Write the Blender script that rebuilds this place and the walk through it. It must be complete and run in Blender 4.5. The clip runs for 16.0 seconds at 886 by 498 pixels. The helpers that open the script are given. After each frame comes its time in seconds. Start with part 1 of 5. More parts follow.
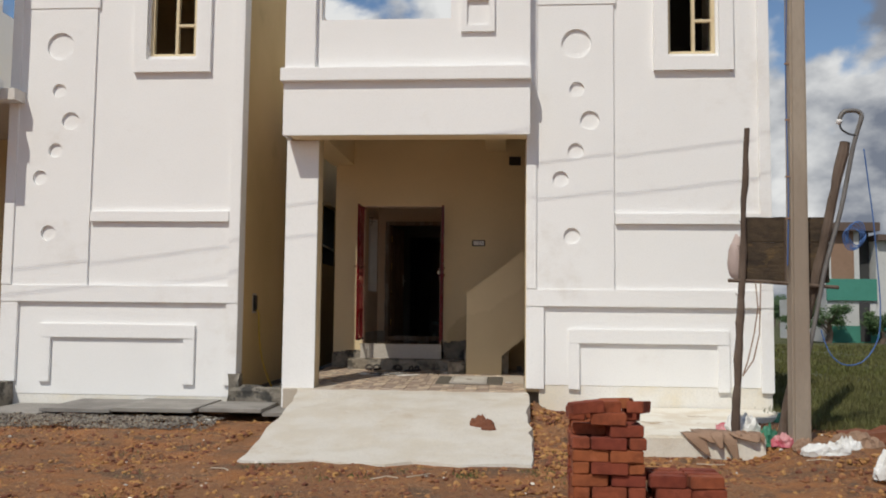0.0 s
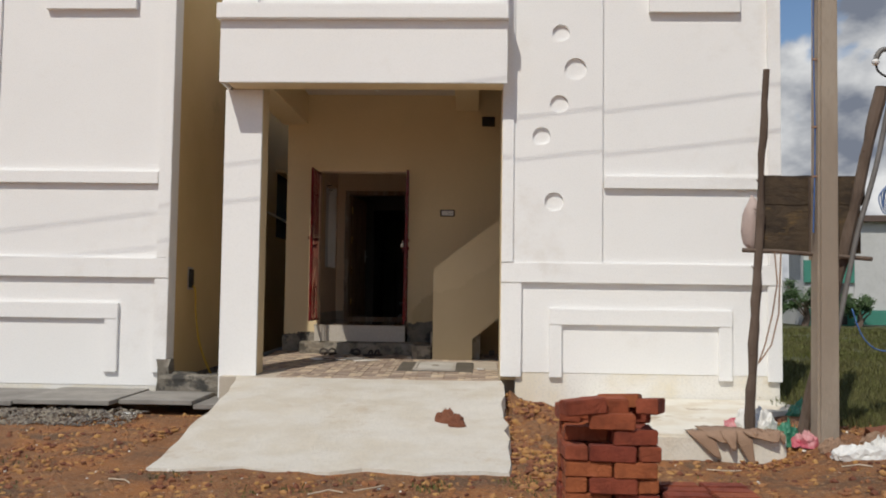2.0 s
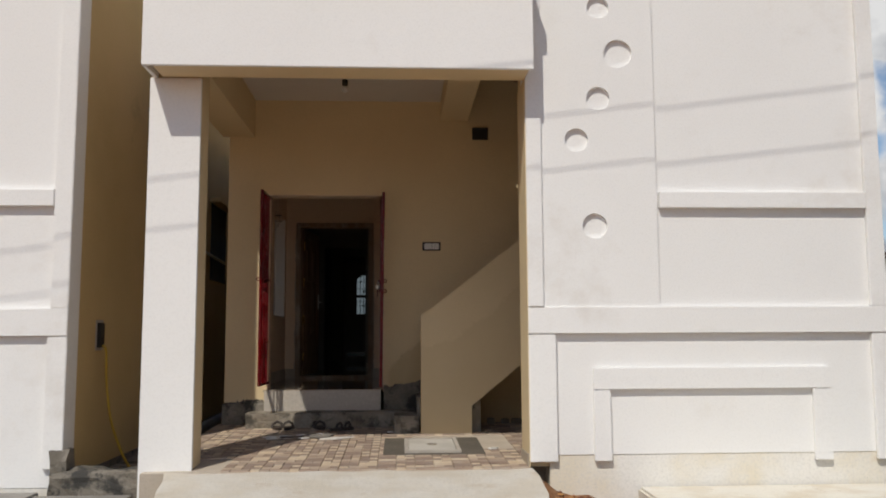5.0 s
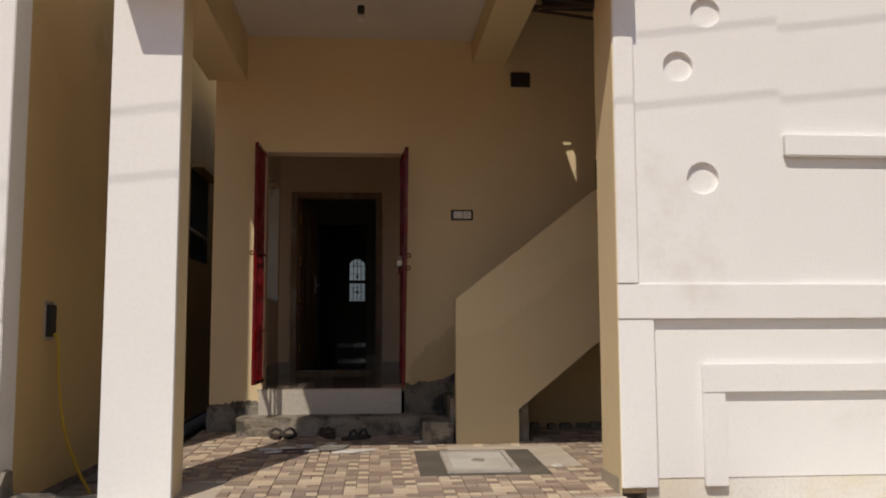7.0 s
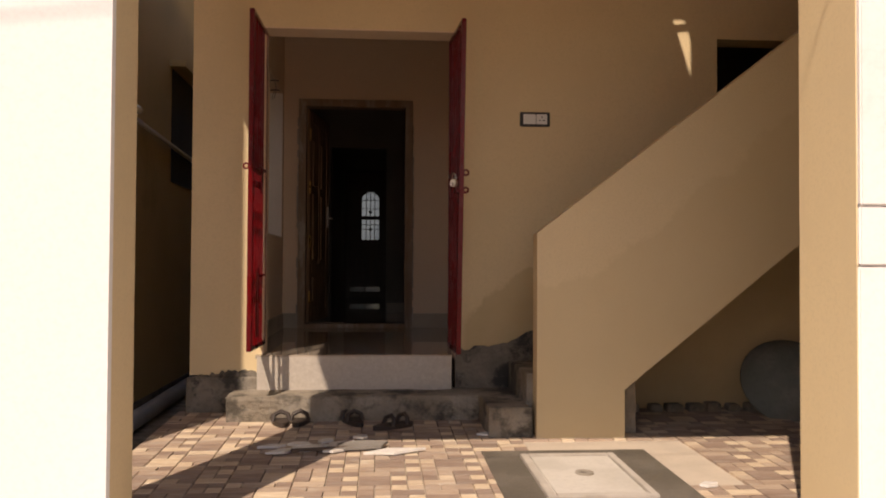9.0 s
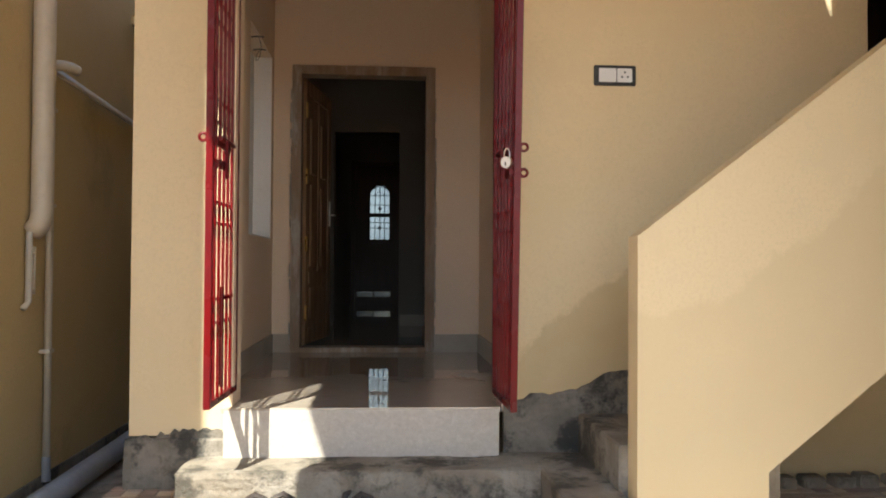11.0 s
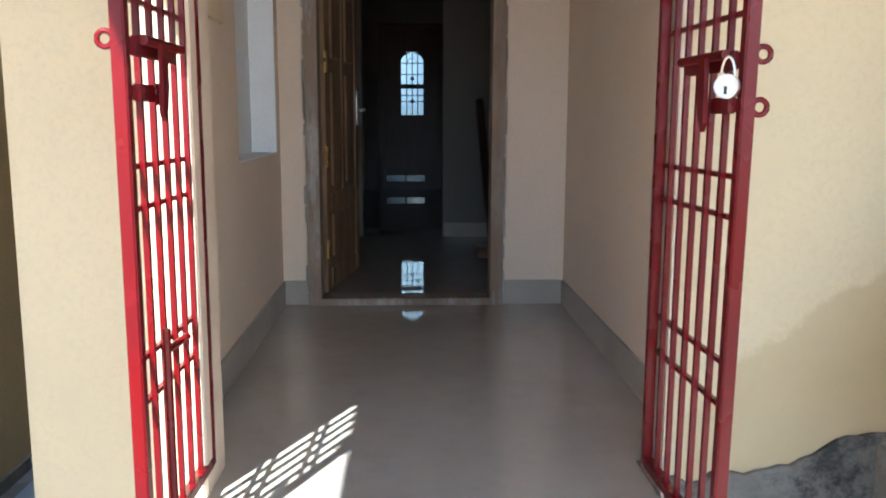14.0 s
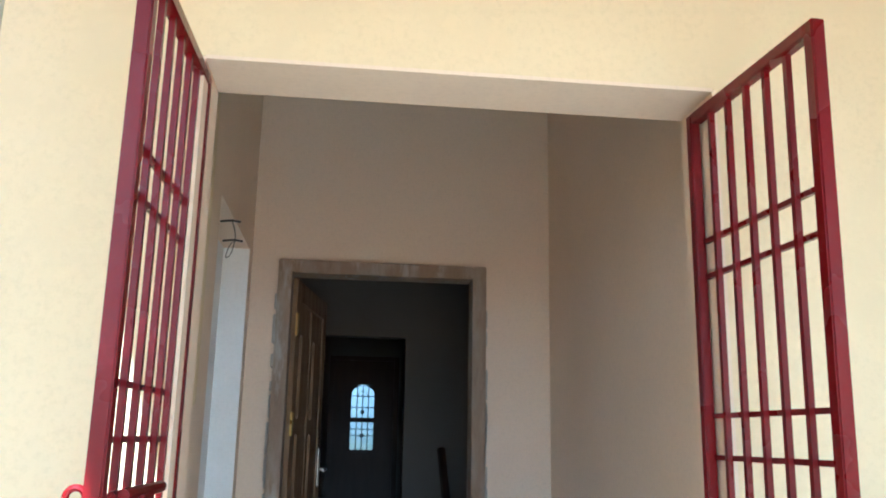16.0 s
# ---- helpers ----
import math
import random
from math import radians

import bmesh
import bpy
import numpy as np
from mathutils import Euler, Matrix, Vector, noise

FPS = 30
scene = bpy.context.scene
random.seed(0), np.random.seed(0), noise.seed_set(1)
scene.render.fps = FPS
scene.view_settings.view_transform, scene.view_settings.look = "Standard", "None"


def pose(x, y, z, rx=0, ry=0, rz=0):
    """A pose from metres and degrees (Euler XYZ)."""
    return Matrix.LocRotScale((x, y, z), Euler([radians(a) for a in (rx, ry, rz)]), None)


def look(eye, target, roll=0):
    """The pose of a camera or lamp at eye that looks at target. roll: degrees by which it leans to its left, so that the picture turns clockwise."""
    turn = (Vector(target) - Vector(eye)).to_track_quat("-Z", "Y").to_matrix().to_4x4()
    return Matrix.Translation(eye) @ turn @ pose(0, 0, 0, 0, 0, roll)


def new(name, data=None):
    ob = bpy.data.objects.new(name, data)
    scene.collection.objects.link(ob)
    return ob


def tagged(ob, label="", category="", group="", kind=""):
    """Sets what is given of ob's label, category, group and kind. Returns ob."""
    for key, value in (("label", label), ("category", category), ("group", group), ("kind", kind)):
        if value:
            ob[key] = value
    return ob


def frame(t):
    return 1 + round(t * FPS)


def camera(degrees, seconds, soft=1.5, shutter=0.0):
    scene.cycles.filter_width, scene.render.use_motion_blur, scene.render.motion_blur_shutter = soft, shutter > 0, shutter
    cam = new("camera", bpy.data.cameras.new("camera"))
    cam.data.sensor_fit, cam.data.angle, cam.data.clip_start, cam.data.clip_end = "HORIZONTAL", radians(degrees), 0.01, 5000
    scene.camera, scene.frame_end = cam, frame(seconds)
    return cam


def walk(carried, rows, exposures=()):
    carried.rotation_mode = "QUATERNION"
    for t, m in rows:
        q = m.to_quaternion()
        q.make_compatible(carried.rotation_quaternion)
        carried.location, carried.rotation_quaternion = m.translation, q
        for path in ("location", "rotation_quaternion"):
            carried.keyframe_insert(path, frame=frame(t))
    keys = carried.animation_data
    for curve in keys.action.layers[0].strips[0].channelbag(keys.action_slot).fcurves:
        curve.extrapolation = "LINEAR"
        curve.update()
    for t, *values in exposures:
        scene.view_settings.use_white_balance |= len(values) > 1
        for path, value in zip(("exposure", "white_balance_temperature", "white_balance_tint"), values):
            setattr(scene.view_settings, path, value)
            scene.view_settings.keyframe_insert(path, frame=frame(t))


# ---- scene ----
cam = camera(56.1, 16.0, soft=1.9)
PATH = [
    (0, (-0.075, 0.117, 1.452), (-0.221, 2.106, 1.597), 0.6),
    (0.5, (-0.084, 0.283, 1.399), (-0.18, 2.277, 1.529), 0.7),
    (1, (-0.086, 0.657, 1.401), (-0.151, 2.653, 1.518), 0.8),
    (1.5, (-0.099, 1.012, 1.414), (-0.181, 3.007, 1.524), 0.8),
    (2, (-0.095, 1.488, 1.385), (-0.169, 3.484, 1.489), 0.8),
    (2.5, (-0.138, 1.965, 1.405), (-0.193, 3.96, 1.546), 0.9),
    (3, (-0.279, 2.371, 1.467), (-0.22, 4.36, 1.667), 0.2),
    (3.5, (-0.372, 2.7, 1.474), (-0.287, 4.688, 1.683), -0.1),
    (4, (-0.487, 2.984, 1.497), (-0.398, 4.971, 1.712), -0.1),
    (4.2, (-0.55, 3.132, 1.497), (-0.462, 5.119, 1.708), -0.0),
    (6.3, (-1.147, 4.894, 1.458), (-0.994, 6.878, 1.666), -0.4),
    (6.5, (-1.168, 5.064, 1.481), (-1.005, 7.046, 1.689), -0.1),
    (7, (-1.259, 5.445, 1.456), (-1.099, 7.429, 1.643), -0.2),
    (7.5, (-1.374, 5.954, 1.443), (-1.222, 7.945, 1.552), 0.0),
    (8, (-1.461, 6.463, 1.427), (-1.32, 8.457, 1.478), 0.3),
    (8.5, (-1.537, 6.977, 1.449), (-1.413, 8.973, 1.496), 0.2),
    (9, (-1.517, 7.524, 1.483), (-1.361, 9.517, 1.529), 0.3),
    (9.5, (-1.53, 7.976, 1.517), (-1.368, 9.969, 1.566), 0.5),
    (9.7, (-1.546, 8.188, 1.501), (-1.39, 10.181, 1.566), 0.6),
    (11.8, (-1.563, 9.557, 1.66), (-1.435, 11.553, 1.673), 0.3),
    (12, (-1.531, 9.672, 1.686), (-1.41, 11.668, 1.69), 0.4),
    (12.5, (-1.507, 9.897, 1.737), (-1.46, 11.895, 1.668), 1.3),
    (13, (-1.605, 10.26, 1.764), (-1.595, 12.247, 1.537), 1.7),
    (13.5, (-1.669, 10.58, 1.805), (-1.613, 12.547, 1.443), 0.6),
    (14, (-1.711, 10.876, 1.935), (-1.63, 12.851, 1.629), 0.2),
    (14.5, (-1.797, 11.08, 2.024), (-1.568, 13.066, 1.969), -0.1),
    (15, (-1.902, 11.206, 2.132), (-1.586, 13.165, 2.378), -1.0),
    (15.5, (-1.915, 11.205, 2.17), (-1.679, 13.147, 2.585), 0.7),
    (16, (-1.895, 11.172, 2.195), (-1.68, 13.11, 2.638), 1.1),
]
EXPOSURES = [(0.0, 0.04, 6650, 8), (3.5, 0.02, 6650, 9), (6.5, -0.04, 6850, 11), (7.0, 0.02, 7050, 12), (8.0, 0.30, 7400, 13), (8.5, 0.41, 7800, 14), (9.0, 0.66, 8250, 22), (9.5, 1.38, 8600, 22), (9.7, 1.55, 8500, 20), (11.0, 2.2, 6600, 4), (12.0, 2.68, 5450, -3), (12.5, 2.78, 5400, -2), (13.0, 2.82, 5600, -3), (13.5, 2.86, 5500, -3), (14.0, 3.05, 5150, -3), (14.5, 3.42, 4950, -3), (15.0, 3.53, 4800, -6), (16.0, 3.42, 4680, -9)]
SKY_STRENGTH, CLOUD_STRENGTH, SUN_STRENGTH = 0.10, 0.80, 3.0
CREAM, TAN = (0.73, 0.585, 0.36), (0.62, 0.46, 0.225)
walk(cam, [(t, look(eye, target, roll)) for t, eye, target, roll in PATH], EXPOSURES)

# ---- world and sun ----
SUN = Vector((0.47, 1.0, -1.48)).normalized()   # the way that the sunlight travels
world = bpy.data.worlds.new("sky")
scene.world = world
world.use_nodes = True
wt = world.node_tree
wt.nodes.clear()


def wnode(kind, **kw):
    n = wt.nodes.new(kind)
    for k, v in kw.items():
        n.inputs[k].default_value = v
    return n


sky = wt.nodes.new("ShaderNodeTexSky")
sky.sky_type = "NISHITA"
sky.sun_disc = False
sky.sun_elevation = math.asin(-SUN.z)
sky.sun_rotation = math.atan2(-SUN.x, -SUN.y)
sky.air_density, sky.dust_density, sky.ozone_density = 1.0, 0.25, 4.0
bg_sky = wnode("ShaderNodeBackground", Strength=SKY_STRENGTH)
wt.links.new(sky.outputs[0], bg_sky.inputs[0])
# banks of cumulus that thin out upwards
tc = wt.nodes.new("ShaderNodeTexCoord")
mp = wt.nodes.new("ShaderNodeMapping")
mp.inputs["Scale"].default_value = (3.0, 3.0, 3.4)
mp.inputs["Location"].default_value = (0.35, 0.1, 0.15)
wt.links.new(tc.outputs["Generated"], mp.inputs[0])
cn = wnode("ShaderNodeTexNoise", Scale=2.0, Detail=10.0, Roughness=0.47, Distortion=0.25)
wt.links.new(mp.outputs[0], cn.inputs["Vector"])
sep = wt.nodes.new("ShaderNodeSeparateXYZ")
wt.links.new(tc.outputs["Generated"], sep.inputs[0])
lift = wt.nodes.new("ShaderNodeMapRange")
for k, v in (("From Min", 0.22), ("From Max", 0.62), ("To Min", 0.12), ("To Max", -0.11)):
    lift.inputs[k].default_value = v
wt.links.new(sep.outputs["Z"], lift.inputs["Value"])
add = wt.nodes.new("ShaderNodeMath")
wt.links.new(cn.outputs["Fac"], add.inputs[0])
wt.links.new(lift.outputs[0], add.inputs[1])
cover = wt.nodes.new("ShaderNodeMapRange")
cover.interpolation_type = "SMOOTHSTEP"
for k, v in (("From Min", 0.475), ("From Max", 0.54)):
    cover.inputs[k].default_value = v
wt.links.new(add.outputs[0], cover.inputs["Value"])
sn = wnode("ShaderNodeTexNoise", Scale=1.9, Detail=8.0, Roughness=0.5)
mp2 = wt.nodes.new("ShaderNodeMapping")
mp2.inputs["Scale"].default_value = (3.2, 3.2, 5.0)
mp2.inputs["Location"].default_value = (1.7, 0.4, 0.6)
wt.links.new(tc.outputs["Generated"], mp2.inputs[0])
wt.links.new(mp2.outputs[0], sn.inputs["Vector"])
cc = wt.nodes.new("ShaderNodeValToRGB")
cc.color_ramp.elements[0].position, cc.color_ramp.elements[0].color = 0.42, (0.22, 0.25, 0.32, 1)
cc.color_ramp.elements[1].position, cc.color_ramp.elements[1].color = 0.58, (0.92, 0.93, 0.95, 1)
wt.links.new(sn.outputs["Fac"], cc.inputs[0])
bg_cloud = wnode("ShaderNodeBackground", Strength=CLOUD_STRENGTH)
wt.links.new(cc.outputs[0], bg_cloud.inputs[0])
wmix = wt.nodes.new("ShaderNodeMixShader")
wt.links.new(cover.outputs[0], wmix.inputs[0])
wt.links.new(bg_sky.outputs[0], wmix.inputs[1])
wt.links.new(bg_cloud.outputs[0], wmix.inputs[2])
wo = wt.nodes.new("ShaderNodeOutputWorld")
wt.links.new(wmix.outputs[0], wo.inputs[0])

sun_data = bpy.data.lights.new("sun", "SUN")
sun_data.energy, sun_data.angle, sun_data.color = SUN_STRENGTH, radians(0.53), (1.0, 0.955, 0.875)
sun = new("sun", sun_data)
sun.matrix_world = look((-8, -12, 25), Vector((-8, -12, 25)) + SUN)


# ---- materials ----
def mat(name, colour, rough=0.8, second=None, grain=40.0, blotch=1.5, amount=0.5, bump=0.2, metal=0.0, third=None, edge=(0.62, 0.72), random_tint=0.0, island=False, spec=0.5, stretch=(1, 1, 1), coat=0.0, spread=0.07, depth=0.02):
    """A surface with variation at two scales: fine grain and broad blotches, with bump; third: sparse stains."""
    m = bpy.data.materials.new(name)
    m.use_nodes = True
    t = m.node_tree
    b = t.nodes["Principled BSDF"]
    L = t.links.new
    geo = t.nodes.new("ShaderNodeNewGeometry")
    mapping = t.nodes.new("ShaderNodeMapping")
    mapping.inputs["Scale"].default_value = stretch
    L(geo.outputs["Position"], mapping.inputs[0])

    def nz(scale, detail=5.0, rough_=0.6):
        n = t.nodes.new("ShaderNodeTexNoise")
        n.inputs["Scale"].default_value, n.inputs["Detail"].default_value, n.inputs["Roughness"].default_value = scale, detail, rough_
        L(mapping.outputs[0], n.inputs["Vector"])
        return n

    def mix(fac, a, c, mode="MIX"):
        n = t.nodes.new("ShaderNodeMix")
        n.data_type, n.blend_type = "RGBA", mode
        for sock, val in ((n.inputs[0], fac), (n.inputs[6], a), (n.inputs[7], c)):
            if hasattr(val, "links"):
                L(val, sock)
            elif isinstance(val, (int, float)):
                sock.default_value = val
            else:
                sock.default_value = (*val, 1)
        return n.outputs[2]

    def span(sock, lo, hi, to=(0, 1)):
        n = t.nodes.new("ShaderNodeMapRange")
        n.interpolation_type = "SMOOTHSTEP"
        for k, v in (("From Min", lo), ("From Max", hi), ("To Min", to[0]), ("To Max", to[1])):
            n.inputs[k].default_value = v
        L(sock, n.inputs["Value"])
        return n.outputs[0]

    fine, broad = nz(grain, 6.0, 0.65), nz(blotch, 4.0, 0.55)
    second = second or tuple(c * 0.8 for c in colour)
    col = mix(span(broad.outputs["Fac"], 0.38, 0.66, (0, amount)), colour, second)
    dark = tuple(c * 0.72 for c in colour)
    col = mix(span(fine.outputs["Fac"], 0.42, 0.75, (0, amount * 0.6)), col, dark)
    if third:
        st = nz(blotch * 0.7 + 0.35, 7.0, 0.7)
        col = mix(span(st.outputs["Fac"], *edge), col, third)
    if random_tint:
        if island:
            rnd = geo.outputs["Random Per Island"]
        else:
            oi = t.nodes.new("ShaderNodeObjectInfo")
            rnd = oi.outputs["Random"]
        hsv = t.nodes.new("ShaderNodeHueSaturation")
        L(span(rnd, 0.0, 1.0, (1 - random_tint, 1 + random_tint)), hsv.inputs["Value"])
        L(span(rnd, 0.0, 1.0, (0.5 - random_tint * 0.04, 0.5 + random_tint * 0.04)), hsv.inputs["Hue"])
        L(col, hsv.inputs["Color"])
        col = hsv.outputs[0]
    L(col, b.inputs["Base Color"])
    L(span(broad.outputs["Fac"], 0.3, 0.7, (max(0.02, rough - spread), min(1, rough + spread))), b.inputs["Roughness"])
    b.inputs["Metallic"].default_value = metal
    b.inputs["Specular IOR Level"].default_value = spec
    b.inputs["Coat Weight"].default_value = coat
    if bump:
        bp = t.nodes.new("ShaderNodeBump")
        bp.inputs["Strength"].default_value, bp.inputs["Distance"].default_value = bump, depth
        L(fine.outputs["Fac"], bp.inputs["Height"])
        L(bp.outputs[0], b.inputs["Normal"])
    return m


M = {}
M["white"] = mat("white_paint", (0.86, 0.855, 0.84), 0.85, (0.82, 0.81, 0.79), 60, 0.8, 0.35, 0.05, third=(0.75, 0.725, 0.69), edge=(0.55, 0.76))
M["base_white"] = mat("stained_white_paint", (0.81, 0.79, 0.745), 0.85, (0.76, 0.69, 0.55), 45, 1.6, 0.9, 0.15, third=(0.66, 0.54, 0.36), edge=(0.55, 0.70))
M["dusty_white"] = mat("dusty_whitewash", (0.74, 0.70, 0.61), 0.9, (0.62, 0.53, 0.40), 40, 3.0, 0.7, 0.4, third=(0.40, 0.29, 0.18), edge=(0.56, 0.7))
M["cream"] = mat("cream_paint", CREAM, 0.75, tuple(c * 0.93 for c in CREAM), 70, 1.1, 0.45, 0.06, third=tuple(c * 0.95 for c in CREAM), edge=(0.52, 0.6))
M["tan"] = mat("tan_paint", TAN, 0.8, tuple(c * 0.86 for c in TAN), 60, 0.8, 0.6, 0.08, third=tuple(c * 0.75 for c in TAN), edge=(0.58, 0.75))


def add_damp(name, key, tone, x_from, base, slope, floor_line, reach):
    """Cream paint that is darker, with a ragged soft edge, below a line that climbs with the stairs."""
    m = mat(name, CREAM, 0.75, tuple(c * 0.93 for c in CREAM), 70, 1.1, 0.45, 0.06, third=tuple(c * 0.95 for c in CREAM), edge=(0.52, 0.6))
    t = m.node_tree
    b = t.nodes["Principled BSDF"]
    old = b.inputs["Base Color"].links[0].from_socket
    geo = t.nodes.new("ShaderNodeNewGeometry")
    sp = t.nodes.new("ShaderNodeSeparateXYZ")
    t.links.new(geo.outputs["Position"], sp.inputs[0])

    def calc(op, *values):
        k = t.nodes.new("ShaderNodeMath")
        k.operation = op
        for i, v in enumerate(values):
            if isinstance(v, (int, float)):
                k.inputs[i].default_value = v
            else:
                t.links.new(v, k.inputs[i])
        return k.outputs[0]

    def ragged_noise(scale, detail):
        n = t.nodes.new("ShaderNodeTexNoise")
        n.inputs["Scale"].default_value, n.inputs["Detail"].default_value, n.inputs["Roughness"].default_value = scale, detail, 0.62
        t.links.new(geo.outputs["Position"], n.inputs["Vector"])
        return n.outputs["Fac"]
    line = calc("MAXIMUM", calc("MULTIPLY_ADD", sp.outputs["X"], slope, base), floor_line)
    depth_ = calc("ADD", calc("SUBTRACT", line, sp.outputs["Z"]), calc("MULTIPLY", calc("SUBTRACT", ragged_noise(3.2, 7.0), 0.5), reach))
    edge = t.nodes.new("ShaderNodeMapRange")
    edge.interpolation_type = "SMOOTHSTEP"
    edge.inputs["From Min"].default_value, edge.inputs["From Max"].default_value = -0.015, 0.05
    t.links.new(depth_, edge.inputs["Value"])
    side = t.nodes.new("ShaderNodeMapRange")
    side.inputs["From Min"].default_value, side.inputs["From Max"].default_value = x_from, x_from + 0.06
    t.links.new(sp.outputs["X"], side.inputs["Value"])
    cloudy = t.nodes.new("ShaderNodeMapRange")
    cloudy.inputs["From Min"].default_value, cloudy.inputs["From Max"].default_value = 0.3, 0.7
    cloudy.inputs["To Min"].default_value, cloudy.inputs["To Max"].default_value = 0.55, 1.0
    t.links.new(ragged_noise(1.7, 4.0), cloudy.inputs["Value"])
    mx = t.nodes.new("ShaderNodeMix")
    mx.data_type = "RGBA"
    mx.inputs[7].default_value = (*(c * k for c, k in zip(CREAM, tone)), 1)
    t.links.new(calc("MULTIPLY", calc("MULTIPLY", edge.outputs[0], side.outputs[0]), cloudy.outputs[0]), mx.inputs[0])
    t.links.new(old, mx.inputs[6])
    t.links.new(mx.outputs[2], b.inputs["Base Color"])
    M[key] = m


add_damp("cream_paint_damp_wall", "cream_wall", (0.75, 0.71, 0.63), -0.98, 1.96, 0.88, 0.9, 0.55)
add_damp("cream_paint_damp_stair", "cream_stair", (0.885, 0.87, 0.84), -0.8, 1.69, 0.79, 1.46, 0.42)
M["rose"] = mat("rose_beige_paint", (0.75, 0.595, 0.445), 0.62, (0.71, 0.56, 0.415), 70, 1.2, 0.4, 0.06)
# hall walls: the dimness of the inner rooms is put into this darkened paint
M["hall"] = mat("hall_paint_dimmed", (0.22, 0.205, 0.18), 0.75, None, 60, 1.2, 0.3, 0.06)
M["ceiling"] = mat("ceiling_paint", (0.66, 0.62, 0.57), 0.85, None, 60, 0.9, 0.3, 0.1)
M["render"] = mat("raw_cement", (0.175, 0.155, 0.125), 0.9, (0.27, 0.24, 0.20), 30, 5.0, 0.9, 0.7, third=(0.05, 0.047, 0.042), edge=(0.48, 0.6))
M["wet_cement"] = mat("dark_cement", (0.105, 0.09, 0.07), 0.85, (0.15, 0.13, 0.105), 40, 5.0, 0.8, 0.5)
M["cement"] = mat("step_cement", (0.24, 0.205, 0.16), 0.9, (0.36, 0.32, 0.265), 40, 5.0, 0.9, 0.8, third=(0.085, 0.075, 0.06), edge=(0.48, 0.62))
M["pale_plaster"] = mat("pale_plaster", (0.46, 0.42, 0.37), 0.9, (0.38, 0.34, 0.29), 50, 6.0, 0.7, 0.4)
M["ramp"] = mat("ramp_concrete", (0.62, 0.58, 0.515), 0.9, (0.56, 0.50, 0.41), 45, 2.4, 0.9, 0.6, third=(0.47, 0.38, 0.28), edge=(0.55, 0.74))
M["granite"] = mat("speckled_stone", (0.50, 0.455, 0.40), 0.5, (0.45, 0.405, 0.35), 170, 45.0, 0.8, 0.12, third=(0.535, 0.49, 0.435), edge=(0.50, 0.66))
M["floor"] = mat("polished_floor_tile", (0.43, 0.37, 0.305), 0.024, (0.37, 0.315, 0.255), 9, 1.6, 0.6, 0.0, spec=1.0, spread=0.006, third=(0.42, 0.365, 0.31), edge=(0.52, 0.7))
M["skirting"] = mat("skirting_tile", (0.40, 0.345, 0.275), 0.4, None, 18, 2.0, 0.5, 0.0)
M["mosaic"] = mat("mosaic_tile", (0.49, 0.385, 0.295), 0.55, (0.40, 0.295, 0.215), 34, 11.0, 0.8, 0.08, stretch=(0.5, 1.6, 1), third=(0.52, 0.45, 0.37), edge=(0.5, 0.7), random_tint=0.40, island=True)
M["grout"] = mat("tile_grout", (0.50, 0.43, 0.35), 0.9, None, 50, 4.0, 0.5, 0.2)
M["manhole"] = mat("cast_concrete", (0.52, 0.49, 0.44), 0.85, (0.42, 0.39, 0.34), 40, 3.0, 0.7, 0.25)
M["dirt"] = None
M["slab"] = mat("stone_paver", (0.27, 0.25, 0.225), 0.8, (0.19, 0.175, 0.158), 25, 2.6, 0.9, 0.45, random_tint=0.15)
M["gravel"] = mat("grey_gravel", (0.19, 0.165, 0.14), 0.95, (0.25, 0.20, 0.15), 30, 4.0, 0.7, 0.3, random_tint=0.5, island=True)
M["clod"] = mat("earth_clods", (0.26, 0.108, 0.042), 0.95, (0.32, 0.15, 0.068), 30, 3.0, 0.8, 0.4, random_tint=0.5, island=True)
M["litter"] = mat("pale_scraps", (0.72, 0.67, 0.59), 0.8, None, 30, 6.0, 0.6, 0.1, random_tint=0.3, island=True)
M["brick"] = mat("burnt_brick", (0.29, 0.070, 0.028), 0.9, (0.18, 0.044, 0.02), 60, 9.0, 0.8, 0.5, third=(0.36, 0.10, 0.05), edge=(0.58, 0.72), random_tint=0.22)
M["red"] = mat("red_oxide_paint", (0.130, 0.0024, 0.0042), 0.28, (0.085, 0.0026, 0.0055), 60, 3.0, 0.6, 0.05, spec=0.28, third=(0.18, 0.006, 0.011), edge=(0.6, 0.75))
M["steel"] = mat("brushed_steel", (0.72, 0.70, 0.66), 0.35, None, 80, 10.0, 0.3, 0.0, metal=0.9)
M["brass"] = mat("brass", (0.72, 0.50, 0.18), 0.3, None, 80, 10.0, 0.3, 0.0, metal=0.9)
M["wood"] = mat("varnished_teak", (0.27, 0.165, 0.085), 0.42, (0.17, 0.10, 0.05), 18, 3.0, 0.8, 0.1, stretch=(6, 6, 0.7))
M["raw_wood"] = mat("worn_door_frame", (0.26, 0.18, 0.12), 0.75, (0.34, 0.29, 0.235), 25, 5.0, 0.8, 0.25, third=(0.40, 0.36, 0.31), edge=(0.55, 0.68), stretch=(2, 2, 0.5))
M["dark_wood"] = mat("dark_door", (0.065, 0.035, 0.02), 0.4, (0.045, 0.025, 0.015), 25, 3.0, 0.6, 0.05, stretch=(6, 6, 0.8))
M["stick"] = mat("bark_pole", (0.14, 0.10, 0.075), 0.9, (0.08, 0.055, 0.04), 30, 6.0, 0.8, 0.8, stretch=(1, 1, 0.3))
